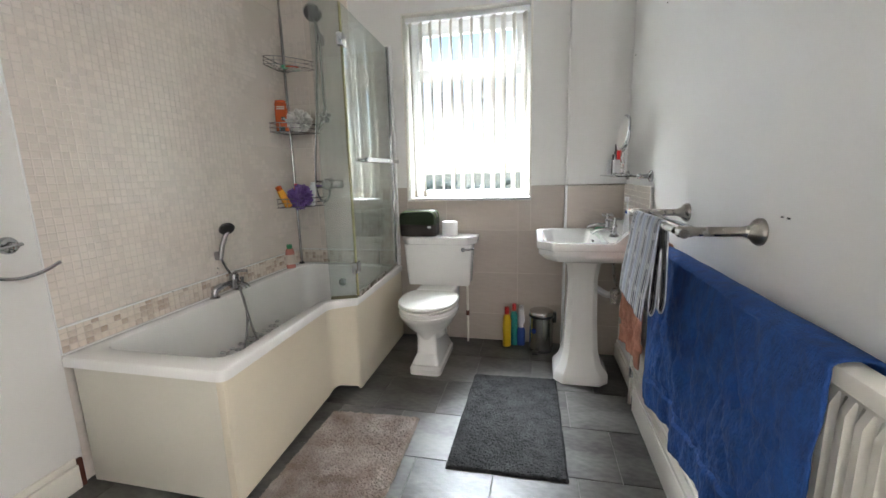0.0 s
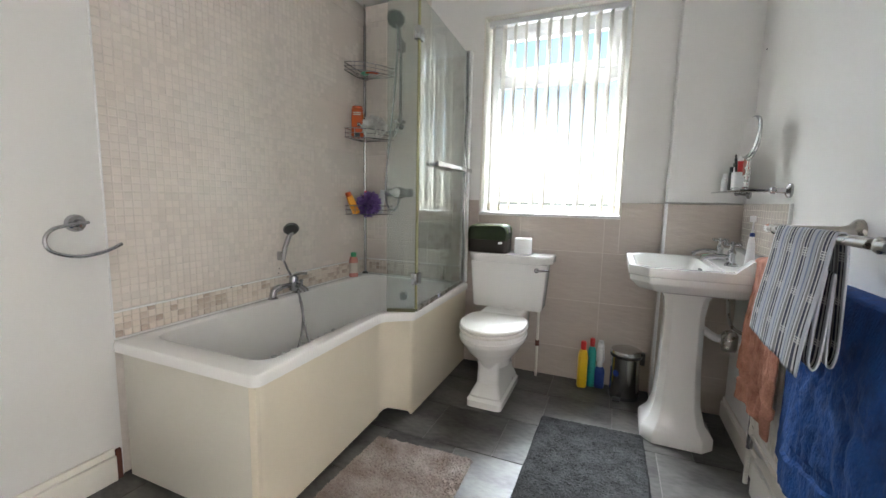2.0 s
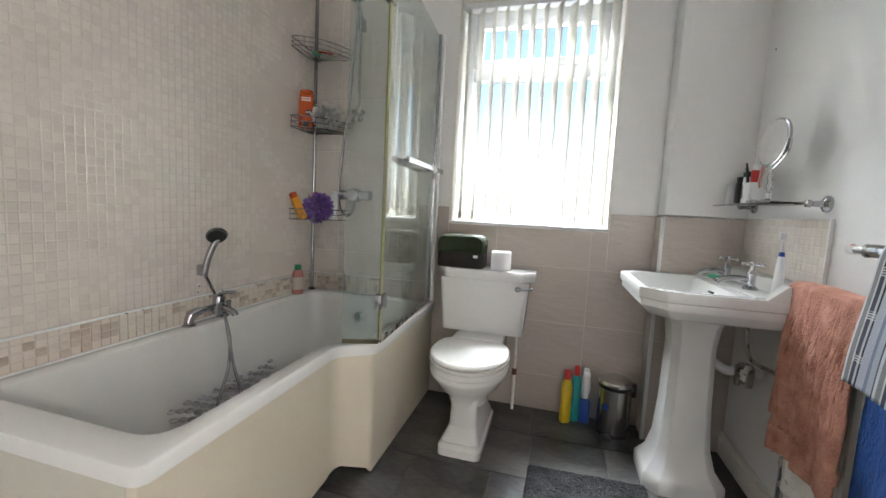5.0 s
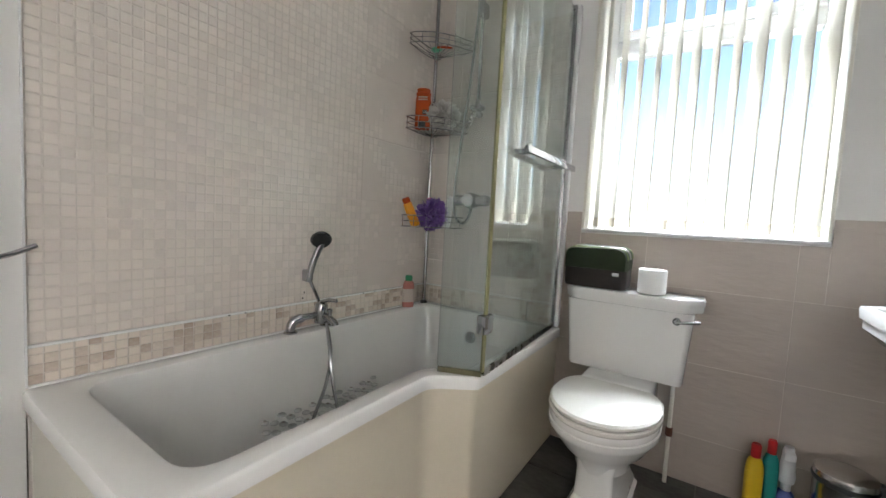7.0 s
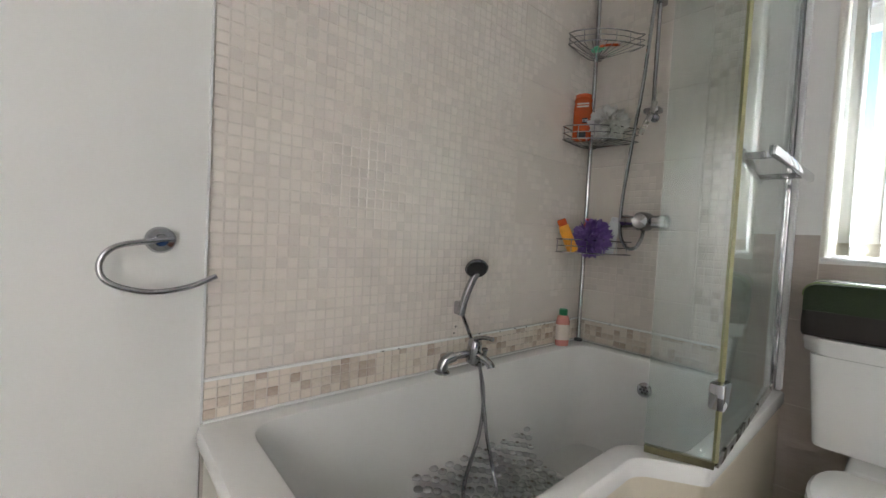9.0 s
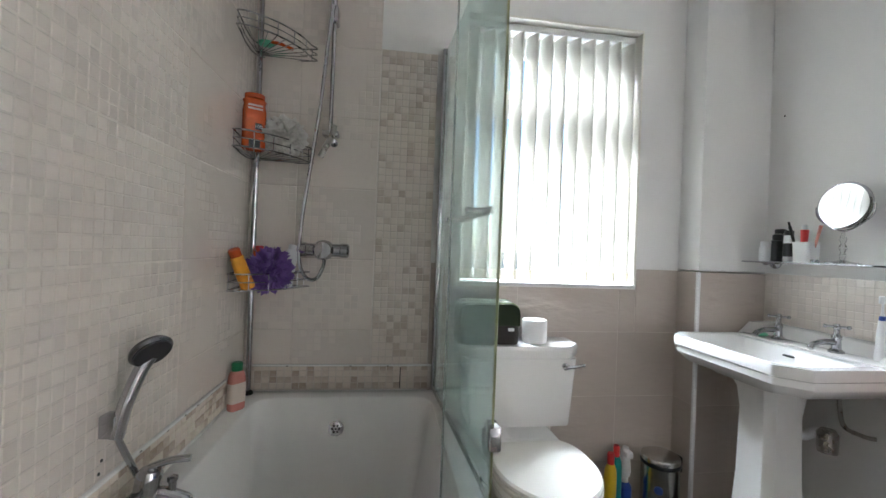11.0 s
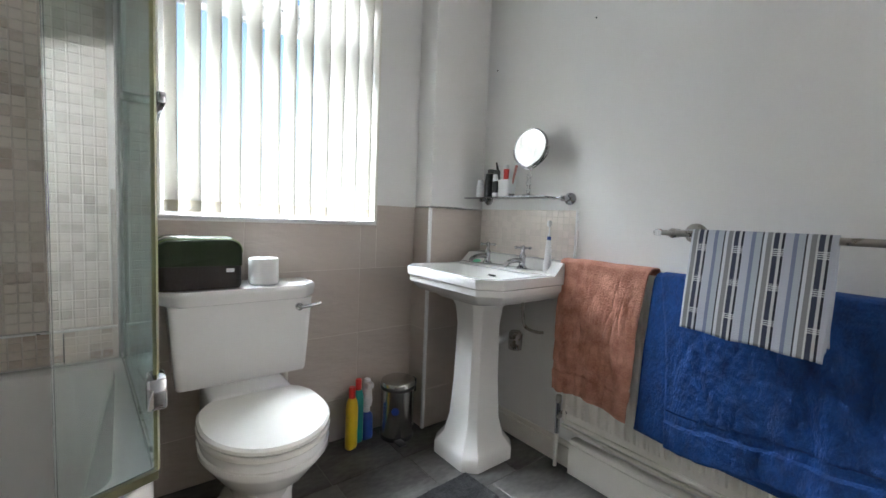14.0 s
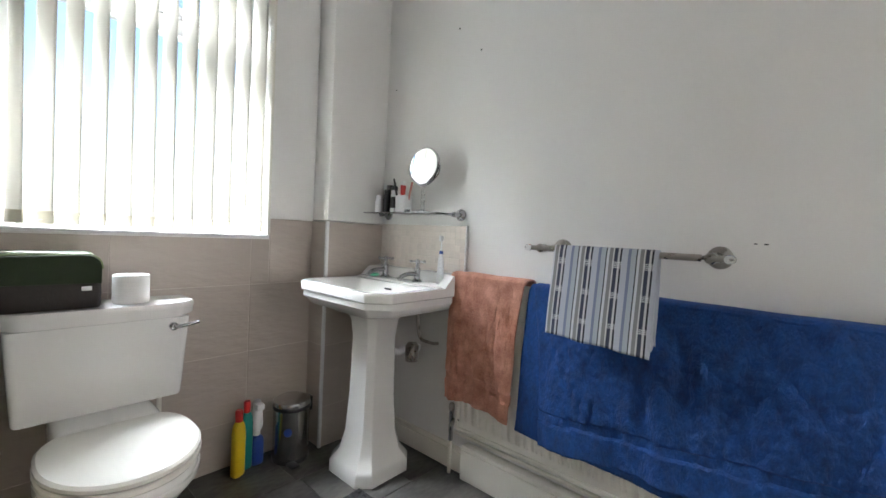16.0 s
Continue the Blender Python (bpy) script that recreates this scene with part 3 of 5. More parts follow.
gp = part("fixed_glass", pane_between((WXs, -0.03), (HX, HY + 0.006), 0.572, 2.03, 0.006), GLASS, sc_)
gp2 = part("return_glass", pane_between((HX, HY - 0.004), (0.722, -0.892), 0.572, 2.03, 0.006), GLASS, sc_)
for g in (gp, gp2):
    g.visible_shadow = False
part("hinge_seal", pane_between((HX - 0.002, HY - 0.005), (HX + 0.002, HY + 0.006), 0.565, 2.03, 0.007), SEAL, sc_, "yellowed plastic hinge seal")
# added strip that draws the bright line along the pane's free edge
part("edge_glint", pane_between((0.7215, -0.8923), (0.7198, -0.893), 0.575, 2.03, 0.006), CRYST, sc_, "clear strip added as the bright line of the glass edge")
part("bottom_seal", pane_between((HX, HY - 0.006), (0.722, -0.892), 0.552, 0.568, 0.011), SEALD, sc_, "dirty bottom seal")
part("bottom_rail", pane_between((WXs, -0.03), (HX, HY + 0.006), 0.552, 0.574, 0.012), NICKEL, sc_)
for z in (0.72, 1.86):
    hb = box(HX - 0.016, HX + 0.016, HY - 0.03, HY + 0.03, z - 0.03, z + 0.03, 0.006)
    part("hinge", hb, CHROME, sc_, "square chrome hinge")
pf = box(WXs - 0.012, WXs + 0.012, -0.05, -0.012, 0.555, 2.05, 0.004)
part("wall_profile", pf, CHROME, sc_, "polished chrome wall profile")
part("wall_channel", box(WXs + 0.013, WXs + 0.028, -0.045, -0.012, 0.555, 2.05, 0.003), UPVC, sc_)
tr_ = part("towel_bar", box(0.868, 0.885, -0.66, -0.13, 1.28, 1.305, 0.004), CHROME, sc_, "flat chrome towel bar")
for y in (-0.6, -0.2):
    part("bar_post", box(0.805, 0.868, y - 0.01, y + 0.01, 1.284, 1.302, 0.003), CHROME, sc_)

# ---- corner caddy pole ----
PX, PY = 0.035, -0.055
pole = thing("corner_caddy", (PX, PY, RIM), "chrome tension pole corner caddy with wire baskets", "shower caddy")
part("pole", rod((PX, PY, RIM + 0.015), (PX, PY, 2.3), 0.0105), CHROME, pole)
part("pole_top", rod((PX, PY, 2.3), (PX, PY, 2.44), 0.007), NICKEL, pole)
part("foot", lathe([(0.02, 0), (0.02, 0.008), (0.012, 0.016)], Matrix.Translation((PX, PY, RIM))), DARK, pole)


def basket(z, h):
    arc = [(0.018, -0.27), (0.06, -0.265), (0.14, -0.215), (0.2, -0.14), (0.235, -0.06), (0.24, -0.022)]
    top = part("basket", tube([(x, y, z + h) for x, y in arc] + [(0.016, -0.02, z + h), (0.018, -0.268, z + h)], 0.0032, 6, None, 4), CHROME, pole, "curved chrome wire basket")
    for dz, r in ((0, 0.0032), (h * 0.5, 0.0022)):
        part("wire", tube([(x, y, z + dz) for x, y in arc] + [(0.016, -0.02, z + dz), (0.018, -0.268, z + dz)], r, 6, None, 4), CHROME, top)
    for k in range(11):
        t = k / 10 * math.pi / 2
        x, y = 0.018 + 0.206 * math.sin(t), -0.022 - 0.23 * math.cos(t)
        part("wire", rod((0.02, -0.03, z), (x, y, z), 0.002, 5), CHROME, top)
        if k % 2 == 0:
            part("wire", rod((x * 1.04, y * 1.04, z), (x * 1.04, y * 1.04, z + h), 0.002, 5), CHROME, top)
    return top


basket(0.995, 0.06)
basket(1.515, 0.06)
basket(1.95, 0.05)

# ---- things on the baskets ----


def bottle(name, x, y, z, w, d, h, body, cap, label, turn=0, lean=0, cap_h=0.02, neck=0.35, paper=None):
    m = pose(x, y, z, 0, lean, turn)
    t = thing(name, (x, y, z), label, "bottle")
    o = rounded([(-w / 2, -d / 2), (w / 2, -d / 2), (w / 2, d / 2), (-w / 2, d / 2)], min(w, d) * 0.45, 5)
    hh = h - cap_h
    rings = [[m @ v for v in at_z(scaled(o, f), q)] for f, q in ((0.86, 0), (0.98, hh * 0.03), (1, hh * 0.1), (1, hh * 0.78), (0.9, hh * 0.9), (neck + 0.15, hh * 0.97), (neck, hh))]
    bo = part("body", loft(rings), body, t)
    part("cap", lathe([(max(w, d) * neck * 0.5, 0), (max(w, d) * neck * 0.52, cap_h * 0.85), (max(w, d) * neck * 0.42, cap_h)], m @ Matrix.Translation((0, 0, hh + 0.0005)), 18), cap, t)
    if paper:
        f = rounded([(-w / 2 - 0.0006, -d / 2 - 0.0006), (w / 2 + 0.0006, -d / 2 - 0.0006), (w / 2 + 0.0006, d / 2 + 0.0006), (-w / 2 - 0.0006, d / 2 + 0.0006)], min(w, d) * 0.45, 5)
        part("label", loft([[m @ v for v in at_z(f, q)] for q in (hh * 0.2, hh * 0.7)], False, False), paper, bo)
    return t


def text_bars(parent, m, w, z0, z1, n, material):
    """Rows of unreadable print as thin raised bars."""
    r = random.Random(n)
    bb = bmesh.new()
    for k in range(n):
        z = z0 + (z1 - z0) * k / n
        wd = w * r.uniform(0.5, 0.95) / 2
        q = box(-wd, wd, -0.0008, 0, z, z + (z1 - z0) / n * 0.55)
        bmesh.ops.transform(q, matrix=m, verts=q.verts)
        join(bb, q)
    part("print", bb, material, parent)


def lettering(parent, m, words, size, material):
    """Raised print in the built-in font, standing on the local xz plane."""
    cu = bpy.data.curves.new("print", "FONT")
    cu.body, cu.size, cu.extrude, cu.align_x = words, size, 0.0004, "CENTER"
    tmp = bpy.data.objects.new("print", cu)
    me = bpy.data.meshes.new_from_object(tmp)
    bpy.data.objects.remove(tmp)
    me.transform(m @ Matrix.Rotation(radians(90), 4, "X"))
    me.materials.clear()
    me.materials.append(material)
    o = new("print", me)
    o.parent, o.matrix_parent_inverse = parent, Matrix.Translation(-BASES[parent])
    return tagged(o)


OB = bottle("shower_gel", 0.062, -0.185, 1.519, 0.082, 0.04, 0.21, ORANGE, ORANGE, "orange plastic shower gel bottle with dark label", 28, 0, 0.018, 0.85)
face = pose(0.062, -0.185, 1.519, 0, 0, 28) @ Matrix.Translation((0, -0.0205, 0))
text_bars(OB, face, 0.055, 0.15, 0.175, 2, LABEL)
text_bars(OB, face @ Matrix.Translation((0.012, 0, 0)), 0.042, 0.076, 0.12, 1, BLACK)
lettering(OB, face @ Matrix.Translation((0.012, -0.001, 0.082)), "100", 0.018, WHITE)
text_bars(OB, face, 0.07, 0.005, 0.06, 1, BLACK)
bottle("yellow_tube", 0.075, -0.215, 0.999, 0.05, 0.03, 0.16, AMBER, ORANGE, "amber plastic tube leaning in the basket", 50, -24, 0.03, 0.8)
bottle("white_bottle", 0.175, -0.085, 0.999, 0.05, 0.03, 0.17, WHITE, WHITE, "white plastic wash bottle behind the pouf", 30, 8, 0.02, 0.6)
bottle("red_bottle", 0.07, -0.09, 0.999, 0.05, 0.03, 0.16, ORANGE, RED, "orange bottle behind a purple bath pouf", 10, 0, 0.02, 0.6)
bottle("shampoo_bottle", 0.045, -0.215, RIM, 0.062, 0.038, 0.175, PINK, GREEN, "pink shampoo bottle with green cap on the rim", 55, 0, 0.03, 0.62, LABEL)


def pouf(name, c, r, material, label, seed, flat=1.0):
    rg = random.Random(seed)
    bk = bmesh.new()
    for k in range(80):
        d = Vector((rg.gauss(0, 1), rg.gauss(0, 1), rg.gauss(0, 1))).normalized()
        u = d.orthogonal().normalized()
        v = d.cross(u)
        base = Vector(c) + d * r * 0.35
        wd, off = r * rg.uniform(0.35, 0.6), rg.uniform(0, 6.28)
        row = []
        for s in range(9):
            a = off + (s - 4) * 0.32
            tip = base + d * r * (0.5 + 0.16 * math.sin(s * 2.2 + k)) + (u * math.cos(a) + v * math.sin(a)) * wd
            row.append((base + (u * math.cos(a) + v * math.sin(a)) * wd * 0.4, tip))
        vs = [(bk.verts.new((p.x, p.y, c[2] + (p.z - c[2]) * flat)), bk.verts.new((q.x, q.y, c[2] + (q.z - c[2]) * flat))) for p, q in row]
        for a, b2 in zip(vs, vs[1:]):
            bk.faces.new((a[0], b2[0], b2[1], a[1]))
    ball(c, (r * 0.55, r * 0.55, r * 0.55 * flat), 2, bm=bk)
    o = single(name, bk, material, label, "bath pouf", kind="stuff")
    o.modifiers.new("thickness", "SOLIDIFY").thickness = 0.0009


pouf("bath_pouf", (0.13, -0.15, 1.065), 0.088, PURPLE, "purple net bath pouf in the lower basket", 3)
pouf("white_pouf", (0.155, -0.125, 1.595), 0.088, LOOFAH, "white net bath pouf in the middle basket", 5, 0.85)
single("soap_bar", ball((0.07, -0.1, 1.968), (0.035, 0.022, 0.013)), SOAP, "green soap on the top basket", "soap")
single("razor", tube([(0.1, -0.14, 1.958), (0.13, -0.12, 1.962), (0.17, -0.09, 1.96)], 0.006), ORANGE, "dark orange razor on the top basket", "razor")

# ---- riser shower ----
sh = thing("riser_shower", (0.32, -0.04, 1.15), "chrome thermostatic riser shower with round head", "shower")
part("riser_rail", rod((0.325, -0.055, 1.62), (0.325, -0.055, 2.18), 0.009), CHROME, sh)
part("rail_foot", tube([(0.325, -0.0, 1.61), (0.325, -0.04, 1.61), (0.325, -0.055, 1.63)], 0.011), CHROME, sh)
part("rail_top", box(0.308, 0.342, -0.075, -0.012, 2.10, 2.17, 0.008), CHROME, sh)
part("slider", box(0.295, 0.362, -0.09, -0.035, 1.622, 1.646, 0.008), CHROME, sh)
part("slider_knob", lathe([(0.016, 0), (0.018, 0.006), (0.016, 0.022), (0, 0.024)], aim((0.34, -0.062, 1.6), (0.25, -0.9, -0.3)), 18), DCHROME, sh)
part("holder", tube([(0.345, -0.085, 1.665), (0.335, -0.092, 1.62), (0.315, -0.1, 1.57), (0.295, -0.1, 1.53)], 0.0125, 12), NICKEL, sh)
part("head_arm", tube([(0.325, -0.055, 2.14), (0.325, -0.075, 2.2), (0.327, -0.12, 2.25)], 0.012), CHROME, sh)
hd = part("shower_head", lathe([(0, 0), (0.025, 0.0), (0.058, 0.018), (0.062, 0.026), (0.058, 0.034), (0, 0.034)], aim((0.328, -0.115, 2.29), (0.1, -0.75, -0.6))), NICKEL, sh, "round chrome shower head")
part("spray_face", lathe([(0, 0), (0.053, 0), (0.053, 0.003), (0, 0.003)], aim(Vector((0.328, -0.115, 2.29)) + 0.0335 * Vector((0.1, -0.75, -0.6)).normalized(), (0.1, -0.75, -0.6))), DARK, hd)
part("valve_body", rod((0.245, -0.05, 1.15), (0.385, -0.05, 1.15), 0.027, 20), CHROME, sh)
part("valve_centre", lathe([(0.0, 0), (0.042, 0), (0.042, 0.05), (0.033, 0.064), (0, 0.068)], aim((0.316, -0.03, 1.15), (0, -1, 0)), 24), CHROME, sh)
for x, d in ((0.25, -1), (0.38, 1)):
    part("control_knob", lathe([(0.024, 0), (0.03, 0.006), (0.03, 0.032), (0.023, 0.04), (0, 0.041)], aim((x, -0.05, 1.15), (d, 0, 0)), 20), CHROME, sh)
for x in (0.28, 0.35):
    part("wall_plate", lathe([(0.026, 0), (0.026, 0.006), (0.014, 0.01), (0.014, 0.035)], aim((x, -0.012, 1.15), (0, -1, 0)), 20), CHROME, sh)
part("hose", tube([(0.318, -0.055, 1.128), (0.316, -0.06, 1.08), (0.29, -0.065, 1.03), (0.25, -0.068, 1.035), (0.222, -0.07, 1.1), (0.225, -0.075, 1.25), (0.255, -0.08, 1.5), (0.285, -0.08, 1.75), (0.305, -0.08, 2.0), (0.318, -0.085, 2.13), (0.325, -0.1, 2.2)], 0.0075, 8, steps=30, ribs=0.14), CHROME, sh, "ribbed chrome hose")

# ---- towel ring ----
rg_ = thing("towel_ring", (0.006, -1.795, 1.0), "open chrome towel ring on the painted wall", "towel ring")
part("boss", lathe([(0.03, 0), (0.03, 0.012), (0.026, 0.018), (0.014, 0.02), (0.012, 0.045), (0, 0.046)], aim((0.006, -1.795, 1.0), (1, 0, 0)), 24), CHROME, rg_)
part("ring", tube([(0.045, -1.772, 1.003), (0.048, -1.81, 0.999), (0.052, -1.875, 0.985), (0.056, -1.9, 0.95), (0.06, -1.885, 0.912), (0.066, -1.82, 0.89), (0.074, -1.75, 0.898), (0.08, -1.692, 0.923)], 0.0062, 12), CHROME, rg_)

# ---- toilet ----
wc = thing("toilet", (1.145, -0.3, 0), "white ceramic close-coupled toilet with closed seat", "toilet")
CX = 1.148


def rect(x0, x1, y0, y1, r, n=4):
    return rounded([(x0, y0), (x1, y0), (x1, y1), (x0, y1)], r, n)


c0, c1 = rect(0.935, 1.365, -0.195, -0.018, 0.02), rect(0.915, 1.385, -0.205, -0.015, 0.022)
ci = part("cistern", loft([at_z(scaled(c0, 0.98), 0.452), at_z(c0, 0.46), at_z(c1, 0.735)]), PORC, wc)
lo_ = rounded([(0.893, -0.14), (0.945, -0.21), (1.352, -0.21), (1.412, -0.14), (1.412, -0.008), (0.893, -0.008)], [0.02, 0.05, 0.05, 0.02, 0.01, 0.01], 4)
part("cistern_lid", loft([at_z(scaled(lo_, 0.985), 0.737), at_z(lo_, 0.742), at_z(lo_, 0.758), at_z(scaled(lo_, 1.012), 0.765), at_z(scaled(lo_, 1.012), 0.776), at_z(scaled(lo_, 0.985), 0.786)]), PORC, wc)
lvp = part("lever_boss", lathe([(0.014, 0), (0.014, 0.012), (0.008, 0.018)], aim((1.33, -0.204, 0.705), (0, -1, 0)), 18), CHROME, wc)
part("lever", tube([(1.33, -0.224, 0.705), (1.36, -0.228, 0.708), (1.405, -0.228, 0.716)], 0.0065), CHROME, wc, "chrome flush lever")


def bowl(f, fy, cy, n=36):
    """A seat-like outline: half ellipse at the front, squarer at the back."""
    out = []
    for k in range(n):
        a = 2 * math.pi * k / n
        c, s = math.cos(a), math.sin(a)
        ex = 0.183 * f * (abs(c) ** (1 if s < 0 else 0.75)) * (1 if c > 0 else -1)
        ey = (0.23 if s < 0 else 0.19) * fy * (abs(s) ** (1 if s < 0 else 0.7)) * (1 if s > 0 else -1)
        out.append(Vector((CX + ex, cy + ey)))
    return out


SY = -0.455
part("bowl", loft([at_z(bowl(0.5, 0.55, -0.42), 0.2), at_z(bowl(0.52, 0.6, -0.42), 0.235), at_z(bowl(0.78, 0.82, -0.44), 0.29), at_z(bowl(0.95, 0.95, SY), 0.345), at_z(bowl(1, 1, SY), 0.36), at_z(bowl(1, 1, SY), 0.375), at_z(bowl(0.97, 0.98, SY), 0.378), at_z(bowl(0.97, 0.98, SY), 0.392), at_z(bowl(0.94, 0.96, SY), 0.4)]), PORC, wc)
part("bowl_back", box(CX - 0.13, CX + 0.13, -0.31, -0.06, 0.3, 0.452, 0.02, 3), PORC, wc)
f0, f1 = rect(1.05, 1.246, -0.615, -0.17, 0.035), rect(1.062, 1.234, -0.6, -0.18, 0.035)
f2, f3 = rect(1.085, 1.211, -0.55, -0.2, 0.03), rect(1.075, 1.221, -0.54, -0.2, 0.04)
part("foot", loft([at_z(f0, 0.0), at_z(f0, 0.035), at_z(f1, 0.05), at_z(f1, 0.06), at_z(f2, 0.11), at_z(scaled(f2, 0.97), 0.2), at_z(f3, 0.27)]), PORC, wc, "stepped ceramic foot")
part("seat", loft([at_z(bowl(0.99, 0.99, SY), 0.403), at_z(bowl(1.01, 1.01, SY), 0.408), at_z(bowl(1.01, 1.01, SY), 0.418), at_z(bowl(0.99, 0.99, SY), 0.422)]), SEATW, wc)
part("lid", loft([at_z(bowl(0.98, 0.98, SY), 0.424), at_z(bowl(1.0, 1.0, SY), 0.428), at_z(bowl(1.0, 1.0, SY), 0.437), at_z(bowl(0.96, 0.97, SY), 0.444), at_z(bowl(0.7, 0.7, SY), 0.447), at_z(bowl(0.3, 0.3, SY), 0.448)]), SEATW, wc, "closed white toilet lid")
for x in (CX - 0.07, CX + 0.07):
    part("seat_hinge", rod((x - 0.02, -0.262, 0.42), (x + 0.02, -0.262, 0.42), 0.011), CHROME, wc)
part("fill_pipe", rod((1.33, -0.06, 0.0), (1.33, -0.06, 0.45), 0.008), GLOSS, wc)
part("pipe_nut", rod((1.33, -0.06, 0.2), (1.33, -0.06, 0.235), 0.013, 6), BROWN, wc)
for x in (1.055, 1.241):
    part("bolt_cap", lathe([(0.009, 0), (0.008, 0.004), (0, 0.006)], Matrix.Translation((x + (0.012 if x < 1.1 else -0.012), -0.3, 0.061)), 10), NICKEL, wc)

# wash bag and roll
bag = thing("wash_bag", (1.01, -0.11, 0.787), "olive canvas wash bag with dark leather base", "bag")
bo = rect(0.885, 1.137, -0.185, -0.035, 0.03, 5)
part("base", loft([at_z(scaled(bo, 0.97), 0.788), at_z(scaled(bo, 1.0), 0.796), at_z(scaled(bo, 1.012, 1.03), 0.83), at_z(scaled(bo, 1.0, 1.0), 0.868)]), BAGDARK, bag, "dark leather bag base")


def bag_arch(y, f, lift=0.0):
    """An arch across the bag at depth y, shrunk by f towards its foot."""
    pts = rounded([(-0.126, 0.0), (-0.126, 0.088 + lift), (0.126, 0.088 + lift), (0.126, 0.0)], [0.001, 0.06, 0.06, 0.001], 6)
    return [Vector((1.011 + p.x * f, y + 0.004 * math.sin(p.x * 40), 0.869 + p.y * f + 0.003 * math.sin(p.x * 25 + y * 30))) for p in pts]


part("top", loft([bag_arch(-0.184, 0.9), bag_arch(-0.19, 0.97), bag_arch(-0.165, 1.0), bag_arch(-0.13, 1.0, 0.004), bag_arch(-0.105, 0.985, 0.0), bag_arch(-0.08, 1.0, 0.006), bag_arch(-0.045, 1.0), bag_arch(-0.033, 0.94)]), CANVAS, bag)
for y in (-0.166, -0.06):
    part("piping", tube(bag_arch(y, 1.006)[7:21], 0.0032, 6, steps=2), PIPING, bag, "pale green edge piping")
part("zip", tube(bag_arch(-0.108, 1.0)[7:21], 0.004, 6, steps=2), NICKEL, bag)
part("zip_pull", box(1.1, 1.108, -0.13, -0.118, 0.925, 0.95, 0.002), NICKEL, bag)
part("tag", box(1.085, 1.11, -0.1905, -0.1865, 0.845, 0.858, 0.001), WHITE, bag)
rp = Matrix.Translation((1.225, -0.115, 0.787))
roll = thing("toilet_roll", (1.225, -0.115, 0.787), "white toilet paper roll standing on the cistern", "toilet roll")
part("paper", loft([[rp @ Vector((r * math.cos(a), r * math.sin(a), z)) for a in np.linspace(0, 2 * math.pi, 36, endpoint=False)] for r, z in ((0.021, 0.09), (0.021, 0.0), (0.05, 0.0), (0.053, 0.004), (0.053, 0.093), (0.05, 0.097), (0.022, 0.097), (0.021, 0.09))], False, False), PAPER, roll)
part("core", loft([[rp @ Vector((r * math.cos(a), r * math.sin(a), z)) for a in np.linspace(0, 2 * math.pi, 24, endpoint=False)] for r, z in ((0.0205, 0.002), (0.0205, 0.096), (0.019, 0.096), (0.019, 0.002))], False, False), LABEL, roll, "brown card core")

# ---- cleaning bottles and bin ----
bottle("bleach_bottle", 1.612, -0.1, 0, 0.056, 0.042, 0.285, YEL, RED, "yellow bleach bottle with red cap on the floor", 20, 0, 0.05, 0.55, None)
bottle("cleaner_bottle", 1.66, -0.065, 0, 0.05, 0.042, 0.3, TEAL, RED, "teal cleaner bottle with red cap", 10, 0, 0.05, 0.55)
spr = bottle("spray_bottle", 1.708, -0.06, 0, 0.06, 0.05, 0.16, NAVY, WHITE, "white and blue trigger spray bottle", 0, 0, 0.03, 0.5)
part("sleeve", lathe([(0.022, 0.1), (0.026, 0.12), (0.02, 0.19), (0.014, 0.23)], Matrix.Translation((1.708, -0.06, 0.06))), WHITE, spr)
part("trigger", box(1.69, 1.725, -0.1, -0.045, 0.25, 0.28, 0.008), WHITE, spr)
BX, BY = 1.845, -0.115
bn_ = thing("pedal_bin", (BX, BY, 0), "brushed steel pedal bin with domed lid", "pedal bin")
mB = Matrix.Translation((BX, BY, 0))
part("body", lathe([(0.078, 0.012), (0.08, 0.02), (0.08, 0.235), (0.082, 0.24)], mB, 40), STEEL, bn_)
part("base", lathe([(0.082, 0), (0.082, 0.016), (0.079, 0.02)], mB, 32), BLACK, bn_)
part("rim", lathe([(0.084, 0.241), (0.085, 0.246), (0.085, 0.252), (0.082, 0.256)], mB, 32), BLACK, bn_)
part("lid", lathe([(0.082, 0.257), (0.083, 0.262), (0.08, 0.276), (0.06, 0.286), (0.03, 0.291), (0, 0.292)], mB, 40), STEEL, bn_)
part("pedal", box(BX - 0.06, BX - 0.02, BY - 0.125, BY - 0.07, 0.008, 0.018, 0.004), BLACK, bn_)
part("hinge", box(BX + 0.074, BX + 0.098, BY - 0.02, BY + 0.02, 0.2, 0.27, 0.006), BLACK, bn_)
part("sticker", lathe([(0.018, 0), (0.018, 0.0012), (0, 0.0012)], aim((BX - 0.05, BY - 0.0625, 0.15), (-0.62, -0.78, 0)), 20), NAVY, bn_, "round blue sticker")

# ---- basin ----
ba = thing("pedestal_basin", (2.06, -0.45, 0), "white ceramic pedestal basin with chamfered corners", "basin")
bas = [(1.80, -0.225), (1.80, -0.675), (1.875, -0.745), (2.32, -0.745), (2.32, -0.155), (1.875, -0.155)]
BO = rounded(bas, [0.02, 0.02, 0.02, 0.01, 0.01, 0.02], 4)
BI = rounded([(1.835, -0.25), (1.835, -0.65), (1.895, -0.705), (2.125, -0.69), (2.125, -0.21), (1.895, -0.195)], [0.04, 0.04, 0.04, 0.06, 0.06, 0.04], 4)
bc = Vector((2.06, -0.45))
deep = scaled(BI, 0.55, 0.55, Vector((1.99, -0.45)))
